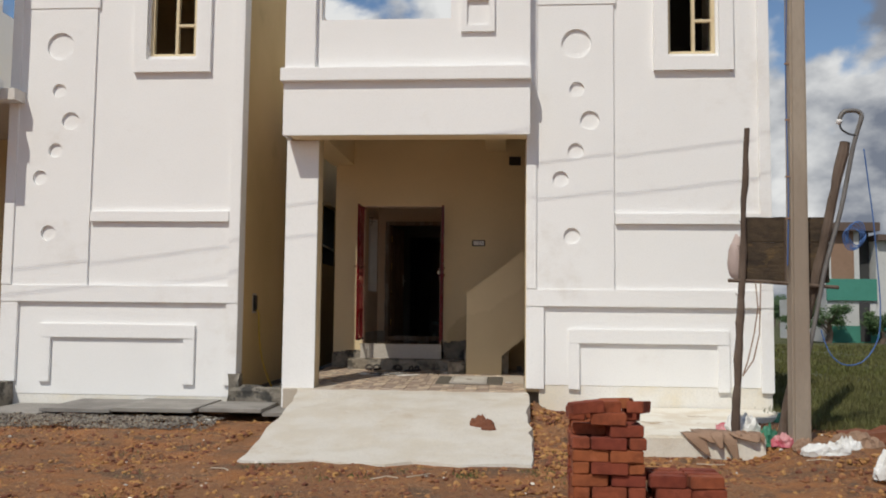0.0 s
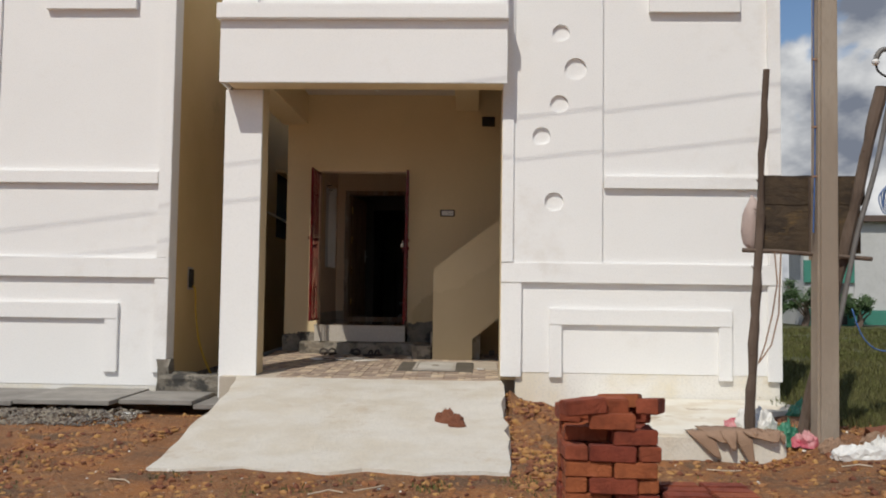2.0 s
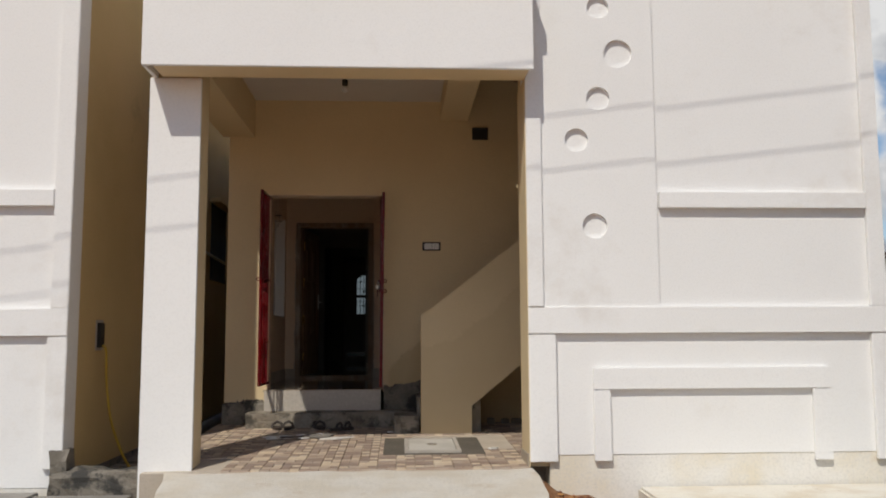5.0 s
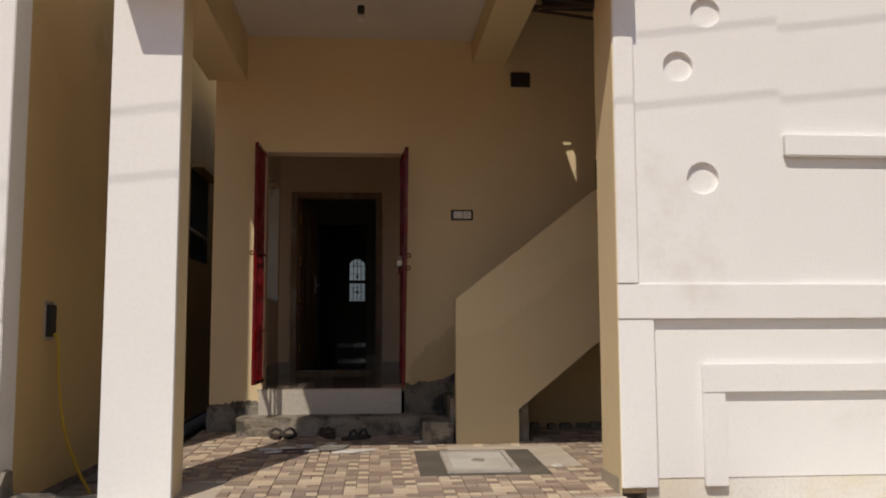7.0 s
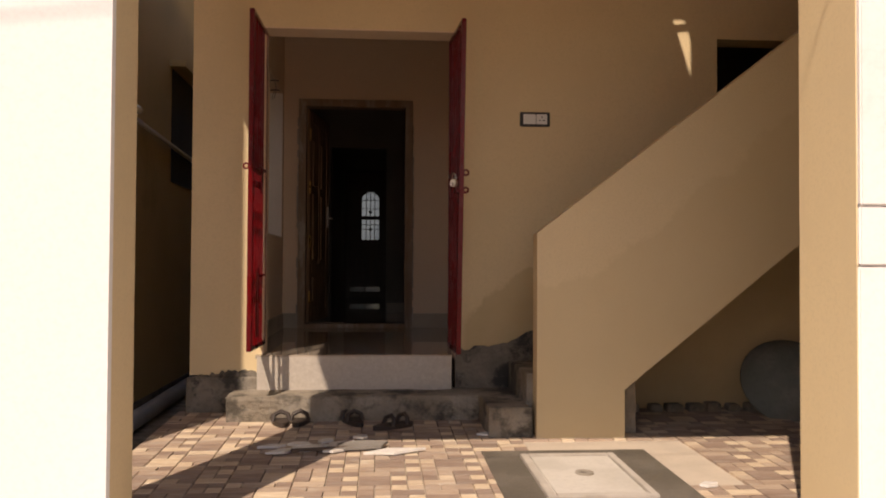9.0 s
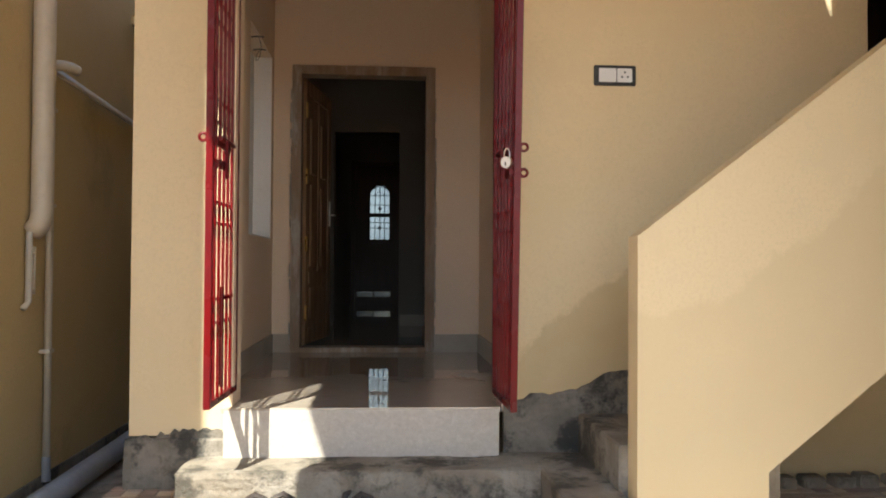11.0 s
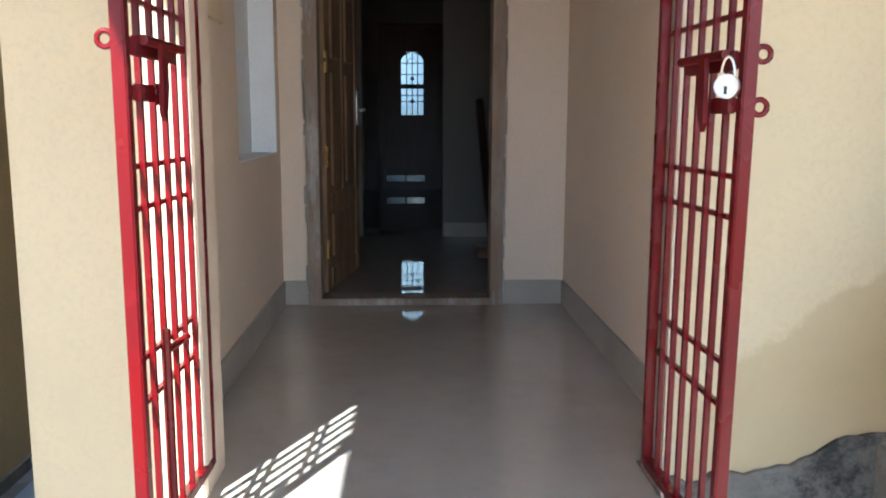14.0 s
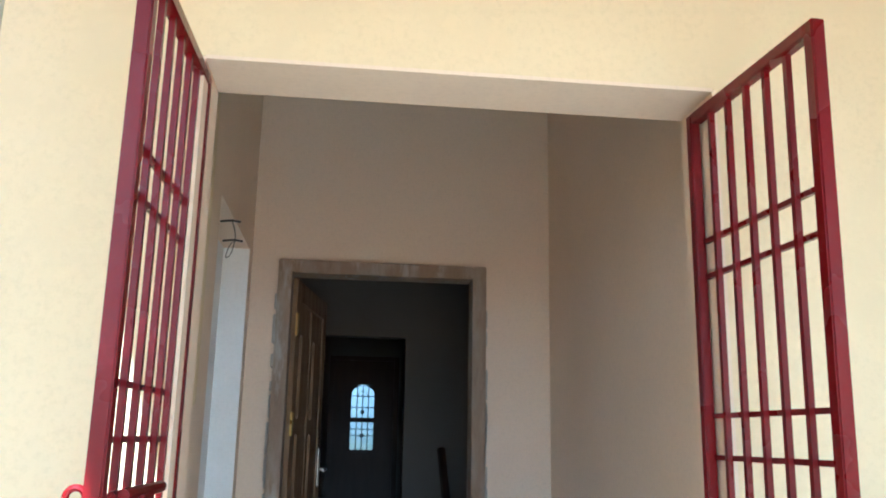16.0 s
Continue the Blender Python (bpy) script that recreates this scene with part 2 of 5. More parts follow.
M["pole"] = mat("weathered_concrete", (0.36, 0.30, 0.235), 0.9, (0.27, 0.215, 0.165), 35, 2.5, 0.8, 0.4, third=(0.27, 0.15, 0.09), edge=(0.64, 0.72), stretch=(1, 1, 0.35))
M["board"] = mat("weathered_board", (0.075, 0.050, 0.028), 0.9, (0.035, 0.025, 0.017), 26, 5.0, 1.0, 0.6, stretch=(0.8, 1, 1.6), third=(0.15, 0.095, 0.035), edge=(0.54, 0.68))
M["blue"] = mat("blue_cable", (0.05, 0.13, 0.34), 0.5, None, 30, 5.0, 0.3, 0.0)
M["black"] = mat("black_plastic", (0.022, 0.021, 0.02), 0.5, None, 40, 6.0, 0.4, 0.05)
M["plastic"] = mat("white_plastic", (0.76, 0.75, 0.73), 0.4, None, 40, 6.0, 0.2, 0.0)
M["pvc"] = mat("cream_pvc", (0.62, 0.55, 0.43), 0.45, (0.56, 0.48, 0.36), 25, 2.5, 0.5, 0.03)
M["grey_pvc"] = mat("grey_pvc", (0.30, 0.31, 0.33), 0.5, (0.22, 0.23, 0.25), 25, 3.0, 0.5, 0.05)
M["yellow"] = mat("yellow_hose", (0.52, 0.34, 0.04), 0.5, None, 30, 5.0, 0.4, 0.0)
M["meter"] = mat("grey_enamel", (0.36, 0.37, 0.36), 0.45, None, 40, 5.0, 0.3, 0.03)
M["window"] = mat("cream_window_frame", (0.72, 0.60, 0.38), 0.5, None, 30, 4.0, 0.4, 0.05)
M["leather"] = mat("dark_sandal", (0.045, 0.032, 0.026), 0.6, None, 60, 8.0, 0.5, 0.2)
M["pan"] = mat("cement_crusted_pan", (0.15, 0.165, 0.145), 0.75, (0.22, 0.22, 0.20), 30, 5.0, 0.8, 0.3)
M["shard"] = mat("glazed_tile_shard", (0.76, 0.74, 0.70), 0.35, (0.66, 0.62, 0.56), 40, 6.0, 0.6, 0.05)
M["twig"] = mat("dry_twig", (0.58, 0.49, 0.38), 0.9, (0.42, 0.33, 0.24), 60, 9.0, 0.8, 0.3)
M["burlap"] = mat("brown_sacking", (0.33, 0.21, 0.14), 0.95, (0.24, 0.155, 0.10), 90, 4.0, 0.6, 0.5)
M["pink_cloth"] = mat("faded_pink_cloth", (0.52, 0.42, 0.38), 0.95, (0.42, 0.33, 0.30), 80, 5.0, 0.7, 0.4)
M["grey_pipe"] = mat("galvanised_pipe", (0.20, 0.19, 0.18), 0.55, (0.13, 0.12, 0.11), 40, 6.0, 0.7, 0.1, metal=0.3)
M["bag_white"] = mat("white_bag", (0.72, 0.71, 0.68), 0.6, (0.60, 0.58, 0.54), 40, 8.0, 0.6, 0.2)
M["bag_green"] = mat("green_bag", (0.03, 0.17, 0.10), 0.5, (0.05, 0.25, 0.15), 40, 8.0, 0.6, 0.2)
M["bag_red"] = mat("red_bag", (0.48, 0.06, 0.10), 0.5, (0.60, 0.35, 0.34), 40, 8.0, 0.8, 0.2)
M["grass"] = mat("grass_blades", (0.095, 0.100, 0.022), 0.8, (0.125, 0.115, 0.042), 12, 0.5, 0.8, 0.0, random_tint=0.35, island=True)
M["leaf"] = mat("tree_leaves", (0.05, 0.095, 0.028), 0.65, (0.08, 0.13, 0.04), 10, 0.8, 0.7, 0.0, random_tint=0.35, island=True)
M["far_white"] = mat("far_white_wall", (0.58, 0.58, 0.57), 0.9, (0.48, 0.48, 0.46), 6, 0.5, 0.6, 0.1)
M["far_green"] = mat("far_green_wall", (0.06, 0.25, 0.19), 0.85, (0.05, 0.20, 0.15), 6, 0.5, 0.6, 0.1)
# near-black colour that stands in for the shade inside openings
M["opening_shade"] = mat("opening_shade_colour", (0.05, 0.05, 0.05), 0.9, None, 6, 0.5, 0.4, 0.0)
M["far_brown"] = mat("far_roof_edge", (0.12, 0.085, 0.07), 0.9, None, 6, 0.5, 0.6, 0.1)
M["far_red"] = mat("far_block_infill", (0.30, 0.19, 0.13), 0.9, (0.24, 0.15, 0.1), 6, 0.7, 0.7, 0.1)


def dirt_material():
    """Red earth with paler trampled patches, turning to grassland beside and behind the houses."""
    m = mat("red_earth", (0.30, 0.125, 0.044), 0.95, (0.36, 0.172, 0.074), 22, 2.6, 1.0, 1.0, third=(0.17, 0.090, 0.045), edge=(0.5, 0.62), depth=0.07)
    t = m.node_tree
    b = t.nodes["Principled BSDF"]
    old = b.inputs["Base Color"].links[0].from_socket
    for scale, lo, hi, tint in ((60.0, 0.54, 0.66, (0.13, 0.068, 0.034)), (2.3, 0.50, 0.62, (0.42, 0.165, 0.048)), (9.0, 0.56, 0.68, (0.17, 0.080, 0.040)), (30.0, 0.58, 0.70, (0.48, 0.29, 0.15)), (130.0, 0.62, 0.7, (0.50, 0.38, 0.27))):
        sp = t.nodes.new("ShaderNodeTexNoise")
        sp.inputs["Scale"].default_value, sp.inputs["Detail"].default_value = scale, 5.0
        gp = t.nodes.new("ShaderNodeNewGeometry")
        t.links.new(gp.outputs["Position"], sp.inputs["Vector"])
        mr = t.nodes.new("ShaderNodeMapRange")
        mr.inputs["From Min"].default_value, mr.inputs["From Max"].default_value = lo, hi
        mr.inputs["To Max"].default_value = 0.8
        t.links.new(sp.outputs["Fac"], mr.inputs["Value"])
        sm = t.nodes.new("ShaderNodeMix")
        sm.data_type = "RGBA"
        sm.inputs[7].default_value = (*tint, 1)
        t.links.new(mr.outputs[0], sm.inputs[0])
        t.links.new(old, sm.inputs[6])
        old = sm.outputs[2]
    geo = t.nodes.new("ShaderNodeNewGeometry")
    s = t.nodes.new("ShaderNodeSeparateXYZ")
    t.links.new(geo.outputs["Position"], s.inputs[0])
    n = t.nodes.new("ShaderNodeTexNoise")
    n.inputs["Scale"].default_value, n.inputs["Detail"].default_value = 1.1, 6.0
    t.links.new(geo.outputs["Position"], n.inputs["Vector"])

    def math_node(op, a, c):
        k = t.nodes.new("ShaderNodeMath")
        k.operation = op
        for i, v in enumerate((a, c)):
            if isinstance(v, (int, float)):
                k.inputs[i].default_value = v
            else:
                t.links.new(v, k.inputs[i])
        return k.outputs[0]
    field = math_node("ADD", math_node("MULTIPLY", s.outputs["X"], 0.55), math_node("MULTIPLY", s.outputs["Y"], 0.55))
    field = math_node("ADD", field, math_node("MULTIPLY", n.outputs["Fac"], 1.6))
    r = t.nodes.new("ShaderNodeMapRange")
    r.interpolation_type = "SMOOTHSTEP"
    r.inputs["From Min"].default_value, r.inputs["From Max"].default_value = 7.9, 8.5
    t.links.new(field, r.inputs["Value"])
    mx = t.nodes.new("ShaderNodeMix")
    mx.data_type = "RGBA"
    mx.inputs[7].default_value = (0.085, 0.088, 0.028, 1)
    t.links.new(r.outputs[0], mx.inputs[0])
    t.links.new(old, mx.inputs[6])
    t.links.new(mx.outputs[2], b.inputs["Base Color"])
    return m


M["dirt"] = dirt_material()

glass = bpy.data.materials.new("leaded_glass")
glass.use_nodes = True
gb = glass.node_tree.nodes["Principled BSDF"]
gb.inputs["Base Color"].default_value, gb.inputs["Roughness"].default_value = (0.20, 0.245, 0.265, 1), 0.18
gb.inputs["Transmission Weight"].default_value = 1.0
M["glass"] = glass


# ---- building helpers ----
def box(bm, x0, x1, y0, y1, z0, z1, bevel=0.0):
    vs = bmesh.ops.create_cube(bm, size=1.0)["verts"]
    bmesh.ops.scale(bm, vec=(x1 - x0, y1 - y0, z1 - z0), verts=vs)
    bmesh.ops.translate(bm, vec=((x0 + x1) / 2, (y0 + y1) / 2, (z0 + z1) / 2), verts=vs)
    if bevel:
        es = list({e for v in vs for e in v.link_edges})
        bmesh.ops.bevel(bm, geom=es, offset=bevel, segments=2, affect="EDGES")
    return vs


def rod(bm, p, q, r, n=8, r2=None):
    p, q = Vector(p), Vector(q)
    d = q - p
    vs = bmesh.ops.create_cone(bm, cap_ends=True, segments=n, radius1=r, radius2=r if r2 is None else r2, depth=d.length)["verts"]
    bmesh.ops.transform(bm, matrix=Matrix.Translation((p + q) / 2) @ d.to_track_quat("Z", "Y").to_matrix().to_4x4(), verts=vs)
    return vs


def sweep(bm, points, r, n=8, radii=None):
    """A tube along points."""
    pts = [Vector(p) for p in points]
    rings = []
    for i, p in enumerate(pts):
        d = (pts[min(i + 1, len(pts) - 1)] - pts[max(i - 1, 0)]).normalized()
        side = d.orthogonal().normalized() if i == 0 else (rings[-1][1] - d * rings[-1][1].dot(d)).normalized()
        up = d.cross(side)
        rr = radii[i] if radii else r
        rings.append(([bm.verts.new(p + (side * math.cos(a) + up * math.sin(a)) * rr) for a in [2 * math.pi * k / n for k in range(n)]], side))
    for (a, _), (b, _) in zip(rings, rings[1:]):
        for k in range(n):
            bm.faces.new((a[k], a[(k + 1) % n], b[(k + 1) % n], b[k]))
    bm.faces.new(rings[0][0][::-1])
    bm.faces.new(rings[-1][0])


def prism(bm, outline, axis, a, b):
    """Extrudes an outline of (u, v) along an axis from a to b: axis 'y' takes (x, z), 'x' takes (y, z), 'z' takes (x, y)."""
    def put(u, v, w):
        return {"y": (u, w, v), "x": (w, u, v), "z": (u, v, w)}[axis]
    lo = [bm.verts.new(put(u, v, a)) for u, v in outline]
    hi = [bm.verts.new(put(u, v, b)) for u, v in outline]
    n = len(outline)
    bm.faces.new(lo)
    bm.faces.new(hi[::-1])
    for i in range(n):
        bm.faces.new((lo[i], hi[i], hi[(i + 1) % n], lo[(i + 1) % n]))


def smooth_path(points, n=6):
    """Points of a rounded curve through the given ones."""
    P = [Vector(q) for q in points]
    out = []
    for i in range(len(P) - 1):
        a, b, c, d = P[max(i - 1, 0)], P[i], P[i + 1], P[min(i + 2, len(P) - 1)]
        for k in range(n):
            t = k / n
            out.append(0.5 * ((2 * b) + (c - a) * t + (2 * a - 5 * b + 4 * c - d) * t * t + (3 * b - a - 3 * c + d) * t * t * t))
    return out + [P[-1]]


def thing(name, base, label, category, group="", kind=""):
    e = new(name)
    e.location = base
    e.empty_display_size = 0.1
    return tagged(e, label, category, group, kind)


def part(name, bm, material, parent=None, label="", smooth=False):
    """Links a bmesh, given in world places, as one mesh object under a thing or a part."""
    bmesh.ops.recalc_face_normals(bm, faces=bm.faces)
    off = Vector((0, 0, 0))
    p = parent
    while p is not None:
        off += p.location
        p = p.parent
    if parent is not None:
        bmesh.ops.translate(bm, vec=-off, verts=bm.verts)
    me = bpy.data.meshes.new(name)
    bm.to_mesh(me)
    bm.free()
    if smooth:
        for f in me.polygons:
            f.use_smooth = True
    me.materials.append(M[material])
    ob = new(name, me)
    ob.parent = parent
    if label:
        ob["label"] = label
    return ob


def single(name, bm, material, label, category, group="", kind="", smooth=False):
    return tagged(part(name, bm, material, None, "", smooth), label, category, group, kind)


def boxes(*rows, bevel=0.0):
    bm = bmesh.new()
    for r in rows:
        box(bm, *r, bevel=bevel)
    return bm


def structure(name, material, *rows, label="", bevel=0.0):
    return tagged(part(name, boxes(*rows, bevel=bevel), material), label, "", "", "structure")


def ring_plate(bm, x0, x1, z0, z1, y0, y1, holes):
    """An upright plate with round holes right through it; its face is at y0."""
    edges, loops = [], []
    def loop(pts):
        vs = [bm.verts.new((x, y0, z)) for x, z in pts]
        es = [bm.edges.new((vs[i], vs[(i + 1) % len(vs)])) for i in range(len(vs))]
        edges.extend(es)
        loops.append(vs)
    loop([(x0, z0), (x1, z0), (x1, z1), (x0, z1)])
    for cx, cz, r in holes:
        loop([(cx + r * math.cos(2 * math.pi * k / 40), cz + r * math.sin(2 * math.pi * k / 40)) for k in range(40)])
    bmesh.ops.triangle_fill(bm, edges=edges, use_beauty=True, use_dissolve=False)
    for vs in loops:
        back = [bm.verts.new((v.co.x, y1, v.co.z)) for v in vs]
        for i in range(len(vs)):
            j = (i + 1) % len(vs)
            bm.faces.new((vs[i], vs[j], back[j], back[i]))


def ground_z(x, y):
    return 0.10 + 0.15 * max(0.0, min(1.0, (x - 2.2) / 0.5)) * max(0.0, min(1.0, (y - 5.0) / 3.0))


# ---- ground ----
def build_ground():
    xs = sorted({round(v, 3) for v in list(np.linspace(-9, 7, 97)) + [-600, -200, -60, -25, -14, 11, 20, 50, 150, 600]})
    ys = sorted({round(v, 3) for v in list(np.linspace(-3, 11, 85)) + [-400, -100, -30, -10, 14, 20, 35, 70, 200, 900]})
    bm = bmesh.new()
    grid = []
    for y in ys:
        row = []
        for x in xs:
            z = ground_z(x, y)
            if -9 < x < 7 and -3 < y < 9.7:
                z += 0.030 * (noise.noise(Vector((x * 1.3, y * 1.3, 0))) + 0.6 * noise.noise(Vector((x * 4.1, y * 4.1, 3))))
            if x > 20 or y > 14:
                z = 0.25
            row.append(bm.verts.new((x, y, z)))
        grid.append(row)
    for j in range(len(ys) - 1):
        for i in range(len(xs) - 1):
            bm.faces.new((grid[j][i], grid[j][i + 1], grid[j + 1][i + 1], grid[j + 1][i]))
    tagged(part("ground", bm, "dirt", None, "", True), "red bare earth turning to grassland", "ground", "", "structure")


build_ground()

# ---- main house: walls, floors, ceilings ----
F = 10.415          # plain face of the street wall
R = 10.375          # face of its raised bands
structure("wall_front_right", "white",
          (0.2, 1.937, F, 10.62, 0.55, 7.0), (2.526, 3.15, F, 10.62, 0.55, 7.0),
          (1.937, 2.526, F, 10.62, 0.55, 4.645), (1.937, 2.526, F, 10.62, 5.8, 7.0),
          label="white painted street wall with raised bands")
structure("wall_front_base", "base_white", (0.36, 3.14, F + 0.006, 10.63, 0.0, 0.55), label="stained white plinth of the street wall")
structure("wall_right_side", "white", (2.95, 3.144, 10.62, 23.6, 0.0, 7.0))
structure("porch_pillar_right", "cream", (0.203, 0.36, 10.44, 10.78, 0.46, 4.3), label="cream inner side of the porch pillar")
structure("porch_pillar_right_side", "cream", (0.195, 0.2, 10.382, 10.785, 0.46, 3.585))
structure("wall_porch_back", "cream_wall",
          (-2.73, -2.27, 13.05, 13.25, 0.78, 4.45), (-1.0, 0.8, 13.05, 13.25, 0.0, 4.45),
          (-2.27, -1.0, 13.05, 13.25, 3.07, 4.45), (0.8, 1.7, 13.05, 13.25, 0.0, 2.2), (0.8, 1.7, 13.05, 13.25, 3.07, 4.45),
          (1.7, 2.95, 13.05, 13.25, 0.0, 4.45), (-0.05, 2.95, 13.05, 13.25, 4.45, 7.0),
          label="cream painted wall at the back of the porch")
structure("wall_porch_back_lining", "rose", (-2.271, -2.261, 13.047, 13.25, 0.88, 3.067), (-1.009, -0.999, 13.047, 13.25, 0.88, 3.067), (-2.261, -1.009, 13.047, 13.25, 3.062, 3.0715))
# the house's left wall, with the tall recess in its inner side
structure("wall_left", "tan", (-2.73, -2.56, 13.25, 23.6, 0.2, 4.45))
structure("wall_left_inner", "rose", (-2.56, -2.41, 13.25, 14.35, 0.88, 4.32), (-2.56, -2.41, 15.325, 15.455, 0.88, 4.32),
          (-2.56, -2.41, 14.35, 15.325, 0.88, 1.758), (-2.56, -2.41, 14.35, 15.325, 3.10, 4.32))
structure("recess_lining", "white", (-2.56, -2.537, 14.35, 15.325, 1.758, 3.10), (-2.537, -2.408, 15.317, 15.325, 1.758, 3.10),
          (-2.537, -2.41, 14.35, 15.317, 1.758, 1.766), label="white painted recess in the entrance wall")
structure("wall_entrance_right", "rose", (-0.846, -0.75, 13.25, 15.455, 0.88, 4.32))
structure("wall_door", "rose", (-2.56, -2.268, 15.455, 15.62, 0.88, 4.32), (-1.192, 2.95, 15.455, 15.62, 0.88, 4.32), (-2.268, -1.192, 15.455, 15.62, 3.076, 4.32))
# inner rooms, walled in the darkened hall paint
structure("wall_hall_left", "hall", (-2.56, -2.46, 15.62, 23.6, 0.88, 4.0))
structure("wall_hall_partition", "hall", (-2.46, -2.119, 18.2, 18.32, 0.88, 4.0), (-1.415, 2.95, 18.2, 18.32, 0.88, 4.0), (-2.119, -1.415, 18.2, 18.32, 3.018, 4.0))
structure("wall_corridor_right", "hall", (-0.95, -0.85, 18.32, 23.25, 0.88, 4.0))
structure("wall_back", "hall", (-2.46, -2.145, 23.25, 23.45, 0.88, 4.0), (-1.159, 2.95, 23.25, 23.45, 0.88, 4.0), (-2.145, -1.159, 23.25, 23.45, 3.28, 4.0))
# added low wall: keeps the bright field out of the back door's low gap
structure("wall_yard", "cement", (-3.0, 3.2, 26.0, 26.2, 0.2, 1.75))
structure("ceiling_entrance", "ceiling", (-2.56, -0.75, 13.25, 15.455, 4.32, 4.44))
structure("ceiling_hall", "ceiling", (-2.56, 2.95, 15.62, 23.6, 4.0, 4.45))
structure("ceiling_porch", "ceiling", (-2.45, -0.36, 10.43, 13.05, 4.15, 4.45), label="off-white plastered porch ceiling")
structure("roof_house", "white", (-2.73, -0.05, 13.05, 23.6, 4.45, 4.6), (-0.05, 3.15, 10.62, 23.6, 6.9, 7.0))
# unseen walls; slot and sill are made up to throw the porch sun patch
structure("wall_stair_tower", "cream", (-0.05, 0.2, 10.62, 11.64, 4.45, 6.9), (-0.05, 0.2, 12.2, 13.05, 4.45, 6.9), (-0.05, 0.2, 11.64, 12.2, 5.14, 6.9), (-0.05, 0.0, 11.64, 12.2, 4.45, 4.74), (-0.05, 2.95, 22.8, 23.0, 4.45, 6.9), (-0.05, 0.1, 13.25, 22.8, 4.45, 6.9))
structure("upper_floor", "ceiling", (0.2, 2.95, 10.62, 11.0, 4.3, 4.45))
structure("beam_porch_left", "cream", (-2.80, -2.45, 10.8, 13.05, 3.72, 4.45))
structure("beam_porch_right", "cream", (-0.36, -0.05, 10.43, 13.05, 3.93, 4.45))
structure("beam_porch_front", "cream", (-2.74, 0.2, 10.16, 10.43, 3.585, 4.2))
structure("floor_hall", "floor", (-2.46, 2.95, 15.455, 23.6, 0.80, 0.915), label="polished brown floor tiles")


def porch_z(y):
    """The porch floor rises gently towards the entrance."""
    return 0.452 + 0.030 * (y - 10.37)


bm = bmesh.new()
for x0, x1, y0 in ((-2.80, 0.2, 10.36), (0.2, 2.95, 10.64)):
    prism(bm, [(y0, 0.1), (13.05, 0.1), (13.05, porch_z(13.05)), (y0, porch_z(y0))], "x", x0, x1)
tagged(part("floor_porch_bed", bm, "grout"), "", "", "", "structure")
structure("floor_backyard", "cement", (-2.7, 2.95, 23.6, 26.0, 0.1, 0.8))


def ring_frame(bm, x0, x1, z0, z1, w, y0, y1, bottom=True):
    box(bm, x0, x0 + w, y0, y1, z0, z1)
    box(bm, x1 - w, x1, y0, y1, z0, z1)
    box(bm, x0 + w, x1 - w, y0, y1, z1 - w, z1)
    if bottom:
        box(bm, x0 + w, x1 - w, y0, y1, z0, z0 + w)


def relief(place, parent, top=7.0, R=R, F=F):
    """The raised bands, panel with round hollows, ledge, window surround and window of one street wall. place maps (x, z)."""
    def bx(rows, mat_name, name, bevel=0.006):
        for x0, x1, y0, y1, z0, z1 in rows:
            bm = bmesh.new()
            (a, c), (b, d) = place(x0, z0), place(x1, z1)
            box(bm, a, b, y0, y1, c, d, bevel=bevel)
            part(name, bm, mat_name, parent)
    bx([(0.2, 0.325, R - 0.016, F, 1.715, top), (3.02, 3.155, R - 0.003, F, 1.715, top)], "white", "edge_strip")
    bx([(0.2, 3.156, R - 0.008, F, 1.50, 1.715)], "white", "band")
    bx([(0.2, 0.42, R, F, 0.50, 1.50), (3.008, 3.156, R, F, 0.49, 1.50)], "white", "band_leg")
    bx([(0.715, 0.85, R, F, 0.50, 1.056), (2.498, 2.638, R, F, 0.49, 1.056), (0.715, 2.638, R - 0.002, F, 1.056, 1.23)], "white", "arch_band")
    bx([(1.29, 3.02, R - 0.012, F, 2.515, 2.65)], "white", "ledge")
    bx([(0.325, 1.30, R, F, 5.28, 5.55)], "white", "head_band")
    bm = bmesh.new()
    holes = []
    for cx, cz, r in ((0.815, 4.784, 0.186), (0.821, 4.203, 0.093), (0.98, 3.81, 0.119), (0.806, 3.428, 0.097), (0.619, 3.077, 0.097), (0.757, 2.369, 0.102)):
        x, z = place(cx, cz)
        holes.append((x, z, r))
    (a, c), (b, d) = place(0.325, 1.715), place(1.272, 5.28)
    ring_plate(bm, a, b, c, d, F - 0.030, F, holes)
    part("hollowed_panel", bm, "white", parent)
    # window
    bm = bmesh.new()
    (a, c), (b, d) = place(1.765, 4.43), place(2.728, 6.0)
    ring_frame(bm, a, b, c, d, 0.17, R - 0.02, F)
    surround = part("window_surround", bm, "white", parent)
    (a, c), (b, d) = place(1.937, 4.645), place(2.526, 5.8)
    bm = bmesh.new()
    ring_frame(bm, a, b, c, d, 0.045, F + 0.045, F + 0.115)
    m = a + (b - a) * 0.56
    box(bm, m - 0.02, m + 0.02, F + 0.05, F + 0.11, c + 0.045, d - 0.045)
    box(bm, m + 0.02, b - 0.045, F + 0.053, F + 0.107, c + 0.42, c + 0.455)
    part("window_frame", bm, "window", parent, "cream wooden window frame")


front = thing("street_front_relief", (0.2, R, 0.5), "white raised bands, ledges and round hollows on the wall", "wall relief", "", "structure")
relief(lambda x, z: (x, z), front)
# near-black backing that paints the upstairs room as unlit
structure("room_behind_window", "opening_shade", (0.3, 2.95, 12.9, 13.0, 4.45, 6.9))


